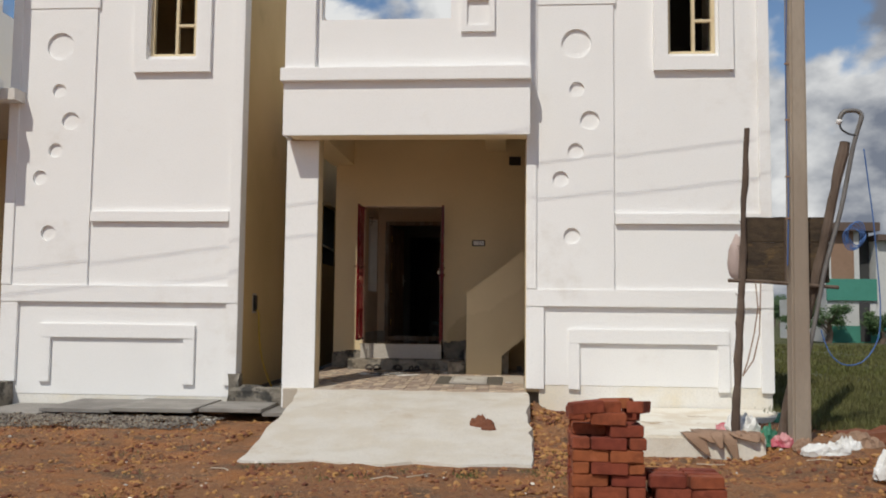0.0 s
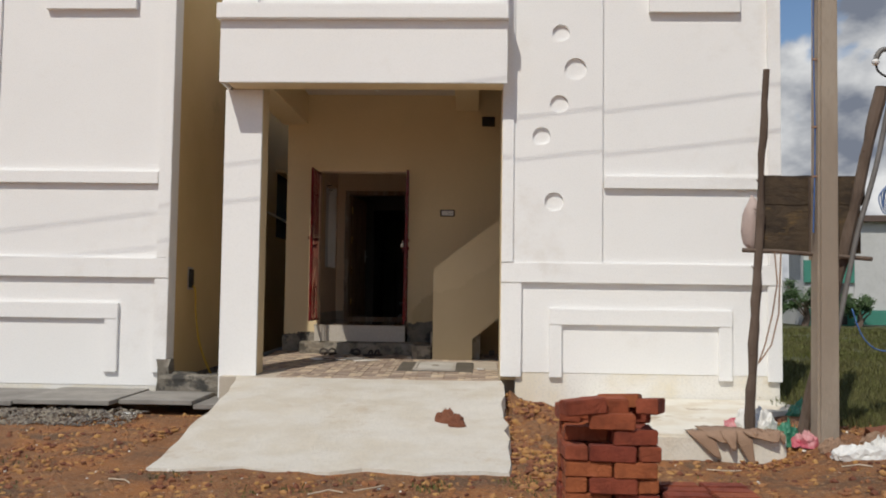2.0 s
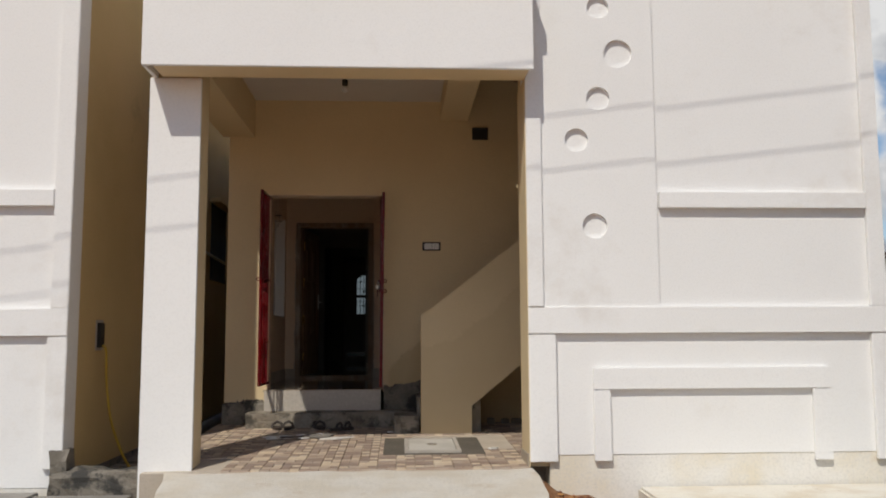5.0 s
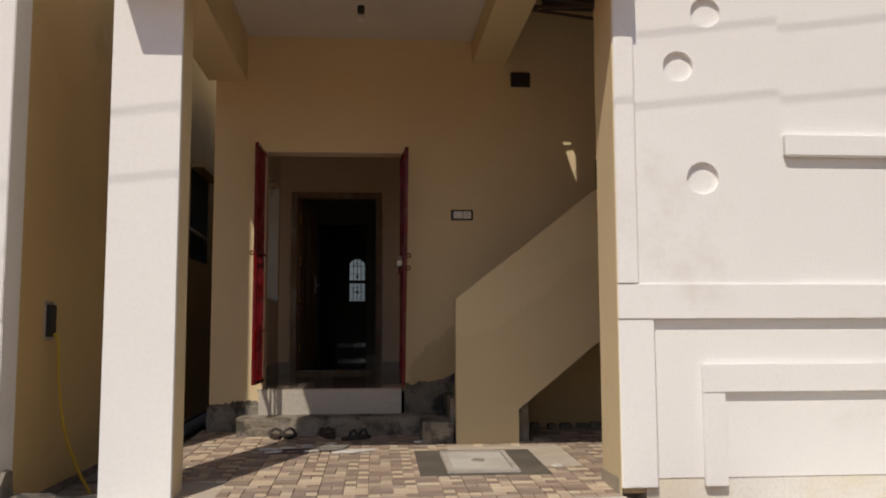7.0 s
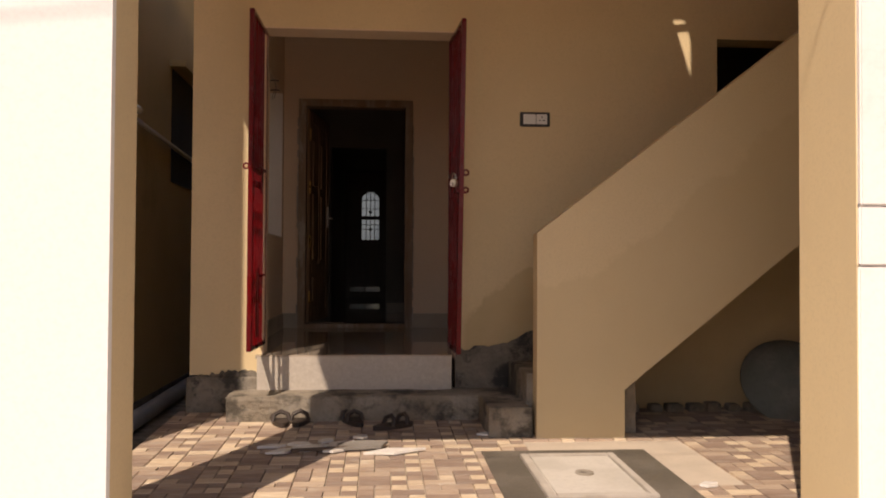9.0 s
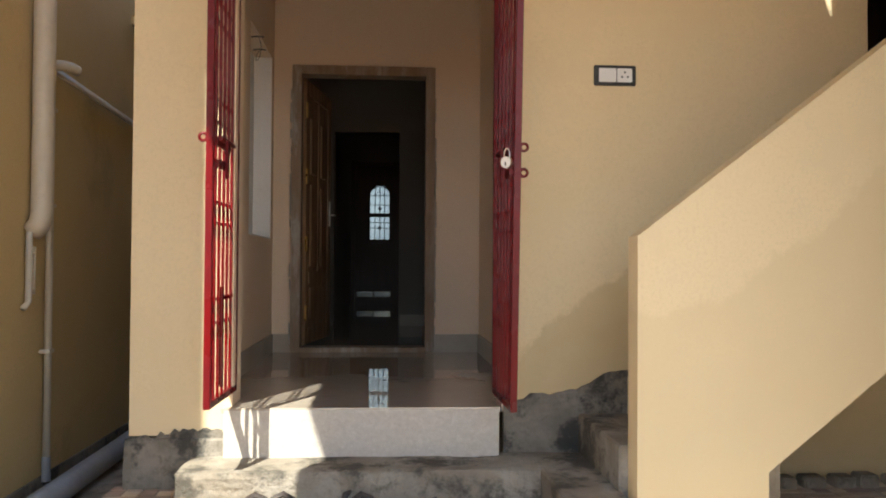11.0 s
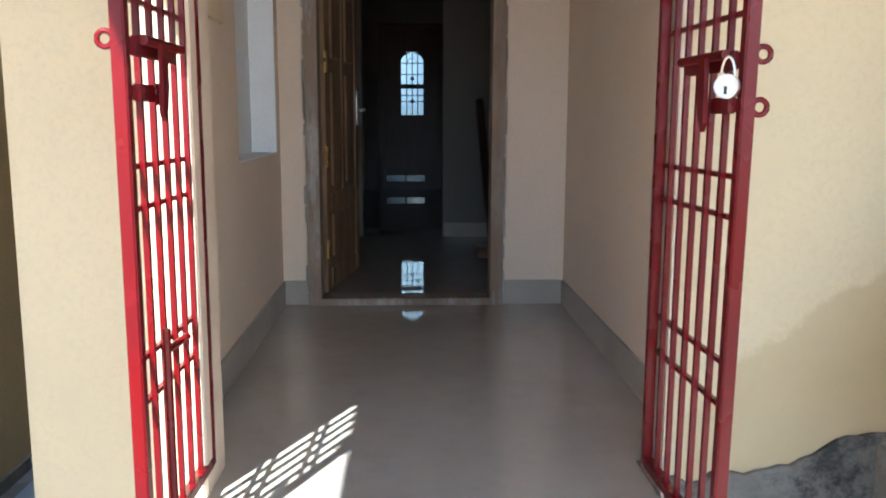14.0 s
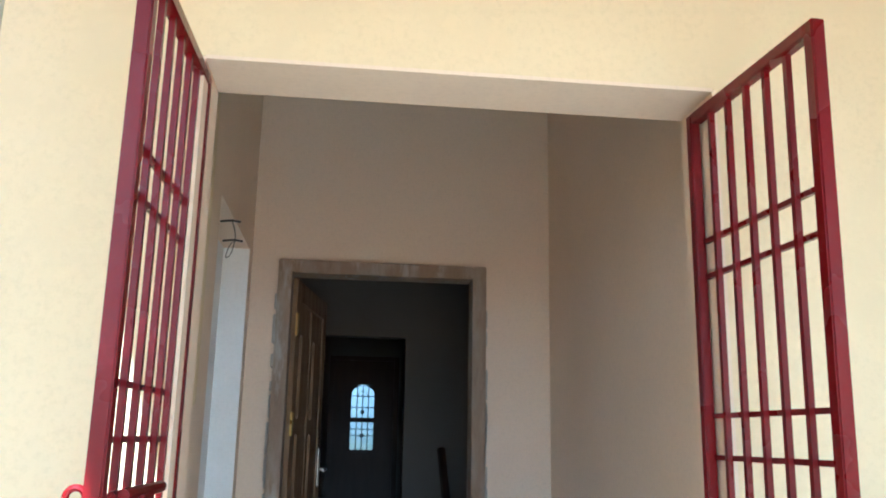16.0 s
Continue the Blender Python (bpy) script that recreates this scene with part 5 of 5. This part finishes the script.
bm = bmesh.new()
prism(bm, [(1.0, 8.12), (2.36, 8.12), (2.42, 9.4), (3.13, 9.7), (3.13, 10.40), (1.05, 10.40)], "z", 0.0, 0.30)
bmesh.ops.bevel(bm, geom=list(bm.edges), offset=0.02, segments=2, affect="EDGES")
tagged(part("concrete_apron", bm, "dusty_white"), "low whitewashed concrete slab against the house", "slab", "", "structure")


def brick_stack():
    """Loose stack: the tall part two bricks long, the low part beside it."""
    t = thing("brick_stack", (0.75, 6.1, 0.12), "stack of red burnt clay bricks on the ground", "brick stack")
    kinds = []
    for k in range(5):
        bm = bmesh.new()
        box(bm, -0.12, 0.12, -0.0575, 0.0575, -0.04, 0.04, bevel=0.007)
        for v in bm.verts:
            v.co += noise.noise_vector(v.co * 14 + Vector((k * 3.1, 0, 0))) * 0.006
        me = bpy.data.meshes.new("brick")
        bm.to_mesh(me)
        bm.free()
        me.materials.append(M["brick"])
        kinds.append(me)
    r = random.Random(3)

    def lay(x, y, z, turn, tilt=0.0):
        ob = new("brick", r.choice(kinds))
        ob.parent = t
        ob.matrix_basis = Matrix.Translation((x - 0.75, y - 6.1, z - 0.12)) @ Euler((r.uniform(-1, 1) * tilt, r.uniform(-1, 1) * tilt, turn + r.uniform(-0.06, 0.06))).to_matrix().to_4x4() @ Matrix.Diagonal((r.uniform(0.94, 1.03), r.uniform(0.94, 1.03), r.uniform(0.94, 1.0), 1))
    x0, y0 = 0.39, 5.90
    z = 0.06
    for row in range(8):
        z += 0.082
        rag = 0 if row < 6 else 1
        if row % 2 == 0:
            for i in range(2):
                for j in range(4):
                    if rag and r.random() < 0.15 * (row - 5):
                        continue
                    lay(x0 + 0.125 + 0.25 * i + r.uniform(-.012, .012), y0 + 0.06 + 0.122 * j + r.uniform(-.015, .015), z, 0.0, 0.03 * rag)
        else:
            for j in range(4):
                if rag and r.random() < 0.3:
                    continue
                lay(x0 + 0.255, y0 + 0.06 + 0.122 * j + r.uniform(-.015, .015), z, 0.0, 0.04 * rag)
            for i in (0.06, 0.45):
                for j in range(2):
                    if rag and r.random() < 0.3:
                        continue
                    lay(x0 + i + r.uniform(-.012, .012), y0 + 0.125 + 0.25 * j, z, math.pi / 2, 0.04 * rag)
    for dx, dy, tn in ((0.10, 0.05, 0.3), (0.22, 0.12, 0.1), (0.47, 0.10, 1.2), (0.34, 0.3, -0.4)):
        lay(x0 + dx, y0 + dy, z + 0.078, tn, 0.10)
    z = 0.06
    for row in range(3):
        z += 0.082
        for i in range(2):
            for j in range(3):
                lay(0.92 + 0.125 + 0.245 * i + r.uniform(-.012, .012) + (0.03 if row % 2 else 0), 5.96 + 0.12 * j, z, 0.0)


brick_stack()

# ---- pole, props and board ----
pole = thing("utility_pole", (2.72, 8.24, 0.2), "weathered square concrete utility pole with a cable", "utility pole")
bm = bmesh.new()
vs = box(bm, 2.615, 2.785, 8.16, 8.33, 0.1, 8.5)
for v in vs:
    if v.co.z > 5:
        v.co.x = 2.765 + (v.co.x - 2.70) * 0.75
bmesh.ops.bevel(bm, geom=list(bm.edges), offset=0.02, segments=2, affect="EDGES")
part("shaft", bm, "pole", pole)
bm = bmesh.new()
sweep(bm, [(2.615 + 0.0098 * z + 0.008 * math.sin(z * 3.0) - 0.022, 8.2, z) for z in [1.9 + 0.25 * k for k in range(27)]], 0.0055, 6)
part("cable", bm, "blue", pole, "blue cable")
for z in (2.35, 2.75, 3.3, 3.85, 4.6):
    part("clip", boxes((2.575 + 0.0098 * z, 2.64 + 0.0098 * z, 8.19, 8.21, z - 0.008, z + 0.008)), "far_red", pole)


def crooked(name, points, radii, material, label, category):
    r = random.Random(len(label))
    pts, rad = [], []
    P = [Vector(p) for p in points]
    for i in range(len(P) - 1):
        for k in range(6):
            f = k / 6
            pts.append(P[i].lerp(P[i + 1], f) + Vector((r.uniform(-1, 1), r.uniform(-1, 1), 0)) * 0.006)
            rad.append((radii[i] + (radii[i + 1] - radii[i]) * f) * r.uniform(0.78, 1.2))
    pts.append(P[-1])
    rad.append(radii[-1])
    bm = bmesh.new()
    sweep(bm, pts, 0.03, 9, rad)
    for k in range(4):
        i = r.randrange(3, len(pts) - 3)
        a = r.uniform(0, 6.28)
        rod(bm, pts[i], pts[i] + Vector((math.cos(a) * 0.05, math.sin(a) * 0.05, 0.05)), 0.008, 5, 0.004)
    return single(name, bm, material, label, category, smooth=False)


crooked("wooden_prop", [(2.13, 8.30, 0.28), (2.16, 8.30, 1.0), (2.21, 8.30, 1.7), (2.235, 8.30, 2.4), (2.28, 8.295, 3.24)], [0.038, 0.036, 0.033, 0.031, 0.026], "stick", "crooked bark-covered wooden prop holding the board", "wooden prop")
crooked("leaning_post", [(2.58, 8.42, 0.2), (2.835, 8.37, 1.4), (3.055, 8.33, 2.42), (3.20, 8.29, 3.10)], [0.052, 0.052, 0.05, 0.046], "stick", "dark bark-covered post leaning against the board", "post")
bm = bmesh.new()
arm = [(2.78, 8.27, 0.95), (2.905, 8.27, 1.53), (2.98, 8.26, 1.907), (3.13, 8.25, 2.45), (3.25, 8.23, 3.05), (3.315, 8.2, 3.30), (3.31, 8.2, 3.36), (3.26, 8.2, 3.385), (3.17, 8.2, 3.38), (3.13, 8.2, 3.34), (3.115, 8.2, 3.30)]
sweep(bm, smooth_path(arm, 5), 0.022, 8)
lp = thing("street_lamp_arm", (2.80, 8.22, 0.9), "bent black pipe lamp arm tied to the post", "lamp arm")
part("pipe", bm, "grey_pipe", lp, "", True)
bm = bmesh.new()
sweep(bm, smooth_path([(3.115, 8.2, 3.27), (3.13, 8.2, 3.21), (3.19, 8.2, 3.165), (3.265, 8.21, 3.15)], 5), 0.009, 6)
part("wire", bm, "black", lp)
bm = bmesh.new()
bmesh.ops.create_icosphere(bm, subdivisions=2, radius=0.03, matrix=Matrix.Translation((3.112, 8.2, 3.28)))
part("bulb", bm, "plastic", lp, "", True)

bd = thing("notice_board", (2.65, 8.35, 1.72), "weathered brown wooden board box between two posts", "board")
for z0, z1, x1, back in ((1.745, 2.132, 3.04, 0.0), (2.135, 2.375, 3.08, 0.006)):
    bm = bmesh.new()
    box(bm, 2.255, x1, 8.33 + back, 8.37, z0, z1, bevel=0.004)
    bmesh.ops.subdivide_edges(bm, edges=[e for e in bm.edges if e.calc_length() > 0.3], cuts=6)
    for v in bm.verts:
        v.co.z += 0.012 * noise.noise(Vector((v.co.x * 6, v.co.z * 2, 1)))
        v.co.y += 0.006 * noise.noise(Vector((v.co.x * 4, v.co.z * 5, 7)))
    part("plank", bm, "board", bd)
part("batten", boxes((2.27, 2.33, 8.36, 8.40, 1.74, 2.36), (2.9, 2.96, 8.36, 8.40, 1.74, 2.36), bevel=0.004), "board", bd)
part("edge_strip", boxes((2.62, 2.65, 8.31, 8.33, 1.75, 2.36), bevel=0.003), "stick", bd)
bm = bmesh.new()
sweep(bm, [(2.08, 8.30, 1.76), (2.4, 8.29, 1.75), (2.8, 8.28, 1.72), (3.1, 8.28, 1.70)], 0.018, 8)
part("cross_stick", bm, "stick", bd)
crumb = bmesh.new()
bmesh.ops.create_icosphere(crumb, subdivisions=3, radius=1.0)
for v in crumb.verts:
    k = 1 + 0.18 * noise.noise(v.co * 2.0)
    v.co = Vector((2.19 + v.co.x * 0.075 * k * (1.1 - 0.3 * v.co.z), 8.39 + v.co.y * 0.07 * k, 1.99 + v.co.z * 0.22 * k))
single("cloth_sack", crumb, "pink_cloth", "faded cloth sack hung behind the board", "sack", smooth=True)
bm = bmesh.new()
r = random.Random(40)
for k in range(5):
    c = Vector((3.19 + 0.018 * k, 8.17, 2.15 + 0.015 * k))
    sweep(bm, [c + Vector((0.08 * math.cos(a) * (1 + 0.1 * math.sin(3 * a + k)), 0.012 * k, 0.11 * math.sin(a) * (1 + 0.08 * math.cos(2 * a + k)))) for a in [2 * math.pi * i / 18 for i in range(19)]], 0.005, 6)
sweep(bm, smooth_path([(3.30, 8.12, 3.0), (3.33, 8.12, 2.7), (3.37, 8.12, 2.3), (3.40, 8.12, 1.8), (3.41, 8.12, 1.5), (3.38, 8.12, 1.22), (3.25, 8.12, 1.02), (3.08, 8.12, 0.98), (2.95, 8.12, 1.08), (2.88, 8.15, 1.3)], 6), 0.006, 6)
single("cable_coil", bm, "blue", "coil of blue cable hanging from the post", "cable", smooth=True)
bm = bmesh.new()
for k, dx in enumerate((0.0, 0.05)):
    sweep(bm, [(2.33 + dx, 8.28, 1.75), (2.35 + dx * 0.4, 8.28, 1.5), (2.31 + dx, 8.28, 1.25), (2.25 + dx, 8.28, 1.0), (2.20, 8.29, 0.85)], 0.006, 6)
single("rope", bm, "burlap", "thin rope hanging from the board", "rope")

# ---- litter ----
def hanging_rag(flaps, y, z, material, label):
    """Torn cloth lying on a slab edge, with pointed flaps that hang over it."""
    bm = bmesh.new()
    for k, (x0, x1, tip, drop, back) in enumerate(flaps):
        rows = []
        for j in range(9):
            f = j / 8
            row = []
            for i in range(7):
                u = i / 6
                if f < 0.4:
                    a, c = x0 + 0.03 * k * (0.4 - f), x1
                    py, pz = y + back * (0.4 - f) / 0.4 - 0.012, z + 0.012 + 0.004 * k
                else:
                    g_ = (f - 0.4) / 0.6
                    a, c = x0 + (tip - 0.012 - x0) * g_, x1 + (tip + 0.012 - x1) * g_
                    py, pz = y - 0.016 - 0.03 * g_ - 0.004 * k, z + 0.008 - drop * g_
                x = a + (c - a) * u
                w = noise.noise(Vector((x * 14, f * 4, k * 3.1)))
                row.append(bm.verts.new((x, py - (0.014 * abs(w) if f >= 0.4 else 0.0), pz + (0.022 * abs(w) if f < 0.4 else 0.01 * w))))
            rows.append(row)
        for j in range(8):
            for i in range(6):
                bm.faces.new((rows[j][i], rows[j][i + 1], rows[j + 1][i + 1], rows[j + 1][i]))
    ob = single("cloth_rag", bm, material, label, "cloth", smooth=True)
    sol = ob.modifiers.new("thickness", "SOLIDIFY")
    sol.thickness = 0.004


hanging_rag(((1.60, 1.80, 1.83, 0.19, 0.16), (1.72, 1.99, 1.86, 0.06, 0.34), (1.93, 2.08, 2.09, 0.24, 0.28), (2.02, 2.30, 2.26, 0.05, 0.14), (1.84, 1.97, 1.93, 0.11, 0.10)), 8.12, 0.302, "burlap", "torn brown cloth rag hanging over the slab edge")
draped_cloth("cloth_rag", 2.10, 2.34, 8.12, 0.305, 0.30, 0.06, "burlap", "brown cloth rag lying on the slab", 8.0)
crumpled("plastic_bag", 2.26, 8.55, 0.30, 0.16, 0.12, 0.14, "bag_white", "white and green plastic bag on the slab", "plastic bag", 5.0)
crumpled("plastic_bag", 2.10, 8.58, 0.30, 0.08, 0.06, 0.06, "bag_red", "pink plastic bag on the slab", "plastic bag", 7.5)
crumpled("plastic_bag", 2.46, 8.40, 0.20, 0.09, 0.10, 0.15, "bag_green", "dark green plastic bag beside the slab", "plastic bag", 9.0)
crumpled("plastic_bag", 2.55, 8.22, 0.22, 0.10, 0.08, 0.09, "bag_red", "red and white plastic bag at the pole", "plastic bag", 11.0)
crumpled("plastic_sheet", 2.75, 7.72, 0.22, 0.19, 0.10, 0.09, "bag_white", "crumpled white plastic sheet on the earth", "plastic sheet", 13.0)
crumpled("plastic_sheet", 3.0, 7.9, 0.22, 0.12, 0.09, 0.10, "bag_white", "torn white plastic sheet on the earth", "plastic sheet", 31.0)
crumpled("paper_sack", 2.66, 7.98, 0.22, 0.10, 0.07, 0.08, "burlap", "torn brown paper sack on the earth", "paper sack", 33.0)
crumpled("paper_sack", 3.12, 8.05, 0.22, 0.22, 0.14, 0.14, "burlap", "torn brown paper sack on the earth", "paper sack", 15.0)
crumpled("plastic_sheet", 2.95, 6.75, 0.22, 0.2, 0.16, 0.18, "bag_white", "crumpled white plastic sheet on the earth", "plastic sheet", 17.0)
crumpled("plastic_sheet", 3.05, 9.6, 0.24, 0.12, 0.12, 0.12, "bag_green", "dark green plastic sheet at the house corner", "plastic sheet", 19.0)
crumpled("earth_mound", 4.1, 8.3, 0.18, 0.9, 0.6, 0.22, "clod", "low mound of loose red earth", "earth mound", 21.0)
crumpled("mud_clod", -0.30, 8.75, 0.262, 0.12, 0.07, 0.08, "clod", "brown mud clod lying on the ramp", "mud clod", 23.0)
crumpled("mud_clod", -0.22, 8.62, 0.25, 0.07, 0.05, 0.04, "clod", "brown mud clod lying on the ramp", "mud clod", 25.0)
for k, (x, y, a) in enumerate(((-1.0, 6.75, 20), (-0.75, 6.9, 40), (-2.4, 6.95, -30), (1.75, 7.7, -10), (2.6, 7.45, 5))):
    bm = bmesh.new()
    bend = (0.05, -0.03, 0.02, -0.05, 0.03)[k]
    sweep(bm, [(-0.12, 0, 0.008), (-0.04, bend * 0.5, 0.012), (0.02, bend, 0.016), (0.10 + 0.02 * (k % 2), -bend * 0.3, 0.010)], 0.005, 5)
    bmesh.ops.transform(bm, matrix=pose(x, y, ground_z(x, y) + 0.008, 0, 0, a), verts=bm.verts)
    single("twig", bm, "twig", "pale dry twig lying on the earth", "twig", "twigs on the yard")


# ---- grass ----
def blades(name, spots, height, label):
    r = random.Random(50)
    verts, faces = [], []
    for x, y, n, spread in spots:
        for k in range(n):
            a, rad = r.uniform(0, 6.28), spread * math.sqrt(r.random())
            px, py = x + rad * math.cos(a), y + rad * math.sin(a)
            h = height * r.uniform(0.5, 1.3)
            b = r.uniform(0, 6.28)
            w = 0.006 * (1 + max(0, py - 12) * 0.14)
            dx, dy = math.cos(b) * w, math.sin(b) * w
            lx, ly = r.uniform(-0.5, 0.5) * h, r.uniform(-0.5, 0.5) * h
            z = ground_z(px, py) if py < 14 else 0.25
            n0 = len(verts)
            verts += [(px - dx, py - dy, z - 0.01), (px + dx, py + dy, z - 0.01), (px + dx * 0.6 + lx * 0.4, py + dy * 0.6 + ly * 0.4, z + h * 0.6), (px - dx * 0.6 + lx * 0.4, py - dy * 0.6 + ly * 0.4, z + h * 0.6), (px + lx, py + ly, z + h)]
            faces += [(n0, n0 + 1, n0 + 2, n0 + 3), (n0 + 3, n0 + 2, n0 + 4)]
    me = bpy.data.meshes.new(name)
    me.from_pydata(verts, [], faces)
    me.materials.append(M["grass"])
    tagged(new(name, me), label, "grass", "", "stuff")


r = random.Random(51)
spots = []
for k in range(420):
    y = 9.2 + 22 * r.random() ** 1.6
    x = 3.4 + (1.2 + (y - 8) * 0.55) * r.random()
    spots.append((x, y, 120, 0.35 + 0.02 * y))
blades("grass", spots, 0.10, "rough green grass on the field beside the house")
blades("weeds", [(-1.55, 6.75, 26, 0.12), (-3.9, 6.4, 20, 0.1), (-0.9, 7.15, 12, 0.1), (0.42, 6.9, 26, 0.16), (0.5, 7.6, 16, 0.12), (-2.9, 5.9, 12, 0.1), (0.35, 7.3, 40, 0.22), (0.6, 7.9, 22, 0.15), (-4.6, 6.3, 40, 0.2), (-1.7, 7.1, 20, 0.2), (-3.4, 7.6, 14, 0.2), (-5.2, 7.6, 20, 0.25), (1.6, 7.3, 16, 0.2), (3.2, 7.1, 24, 0.25), (-1.2, 6.9, 46, 0.13), (-0.35, 7.05, 60, 0.14), (0.25, 7.2, 50, 0.2), (-2.2, 7.2, 30, 0.12), (-3.0, 6.7, 40, 0.2), (0.45, 8.1, 26, 0.16)], 0.022, "small weeds on the bare earth")


# ---- distance ----
fb = thing("unfinished_building", (14.4, 36.0, 0.25), "unfinished white and green building across the field", "building")
part("lower_wall", boxes((13.4, 15.4, 36.0, 42.0, 0.25, 2.1)), "far_white", fb)
part("green_foot", boxes((13.38, 15.4, 35.94, 36.0, 0.25, 0.95)), "far_green", fb)
part("green_band", boxes((13.38, 15.4, 35.9, 36.0, 2.0, 2.9)), "far_green", fb)
part("column", boxes((13.4, 13.6, 36.0, 36.3, 2.1, 4.9)), "far_white", fb)
part("column", boxes((14.55, 14.75, 36.0, 36.3, 2.1, 4.9)), "far_white", fb)
part("infill", boxes((13.6, 14.55, 36.05, 36.25, 2.9, 4.9)), "far_red", fb)
# dark plates here and below carry the shade of the unlit inside
part("opening", boxes((14.75, 15.4, 36.6, 36.7, 2.9, 4.9)), "opening_shade", fb)
part("doorway", boxes((14.7, 15.1, 35.92, 36.02, 0.3, 1.95)), "opening_shade", fb)
part("roof_slab", boxes((13.2, 15.5, 35.7, 42.0, 4.9, 5.25)), "far_brown", fb)
fw = thing("white_shed", (18.7, 36.0, 0.25), "long plain white building with a brown roof edge", "building")
part("wall", boxes((15.42, 23.0, 36.0, 43.0, 0.25, 4.5)), "far_white", fw)
part("roof", boxes((15.4, 23.3, 35.7, 43.3, 4.5, 4.75)), "far_brown", fw)
part("green_band", boxes((15.45, 17.3, 35.94, 36.0, 0.3, 0.9)), "far_green", fw)


def tree(x, y, h, seed):
    t = thing("tree", (x, y, 0.2), "small green tree on the far edge of the field", "tree", "trees beyond the field")
    r = random.Random(seed)
    bm = bmesh.new()
    sweep(bm, [(x, y, 0.2), (x + 0.1, y, h * 0.3), (x + 0.05, y, h * 0.6)], 0.12, 7, [0.16, 0.12, 0.06])
    for k in range(5):
        a = r.uniform(0, 6.28)
        rod(bm, (x + 0.08, y, h * (0.25 + 0.07 * k)), (x + math.cos(a) * h * 0.3, y + math.sin(a) * h * 0.3, h * (0.55 + 0.08 * k)), 0.05, 6, 0.02)
    part("trunk", bm, "stick", t)
    verts, faces = [], []
    for c in range(26):
        a, e = r.uniform(0, 6.28), r.uniform(-0.4, 1.0)
        cr = h * 0.36 * r.uniform(0.5, 1.0)
        c0 = Vector((x + math.cos(a) * cr, y + math.sin(a) * cr * 0.8, h * 0.62 + e * h * 0.33))
        for k in range(150):
            d = Vector((r.gauss(0, 1), r.gauss(0, 1), r.gauss(0, 0.8))) * h * 0.055
            p = c0 + d
            u = Vector((r.uniform(-1, 1), r.uniform(-1, 1), r.uniform(-1, 1))).normalized()
            v = u.orthogonal().normalized()
            s = 0.05
            n0 = len(verts)
            verts += [tuple(p - u * s), tuple(p + v * s * 0.5), tuple(p + u * s), tuple(p - v * s * 0.5)]
            faces.append((n0, n0 + 1, n0 + 2, n0 + 3))
    me = bpy.data.meshes.new("crown")
    me.from_pydata([(a - x, b - y, c - 0.2) for a, b, c in verts], [], faces)
    me.materials.append(M["leaf"])
    ob = new("crown", me)
    ob.parent = t


for k, (x, y, h) in enumerate(((13.1, 35.2, 2.1), (12.3, 36.5, 1.5), (15.1, 35.0, 1.5), (20.5, 62, 2.6), (22.5, 72, 3.0), (24.0, 75, 2.6), (18.5, 60, 2.4), (17.3, 35.0, 1.1), (19.8, 80, 3.0))):
    tree(x, y, h, 60 + k)

# ---- overhead wires, fixed to the pole ----
for z0, rise in ((3.24, 0.13), (2.79, 0.115)):
    bm = bmesh.new()
    s = R - 8.24
    sweep(bm, [(x - 0.47 * s, R - s, z0 + rise * x + 1.48 * s) for x in [-16 + 28 * k / 24 for k in range(25)]], 0.0042, 6)
    part("overhead_wire", bm, "black", pole, "slack black overhead wire")

porch_floor()
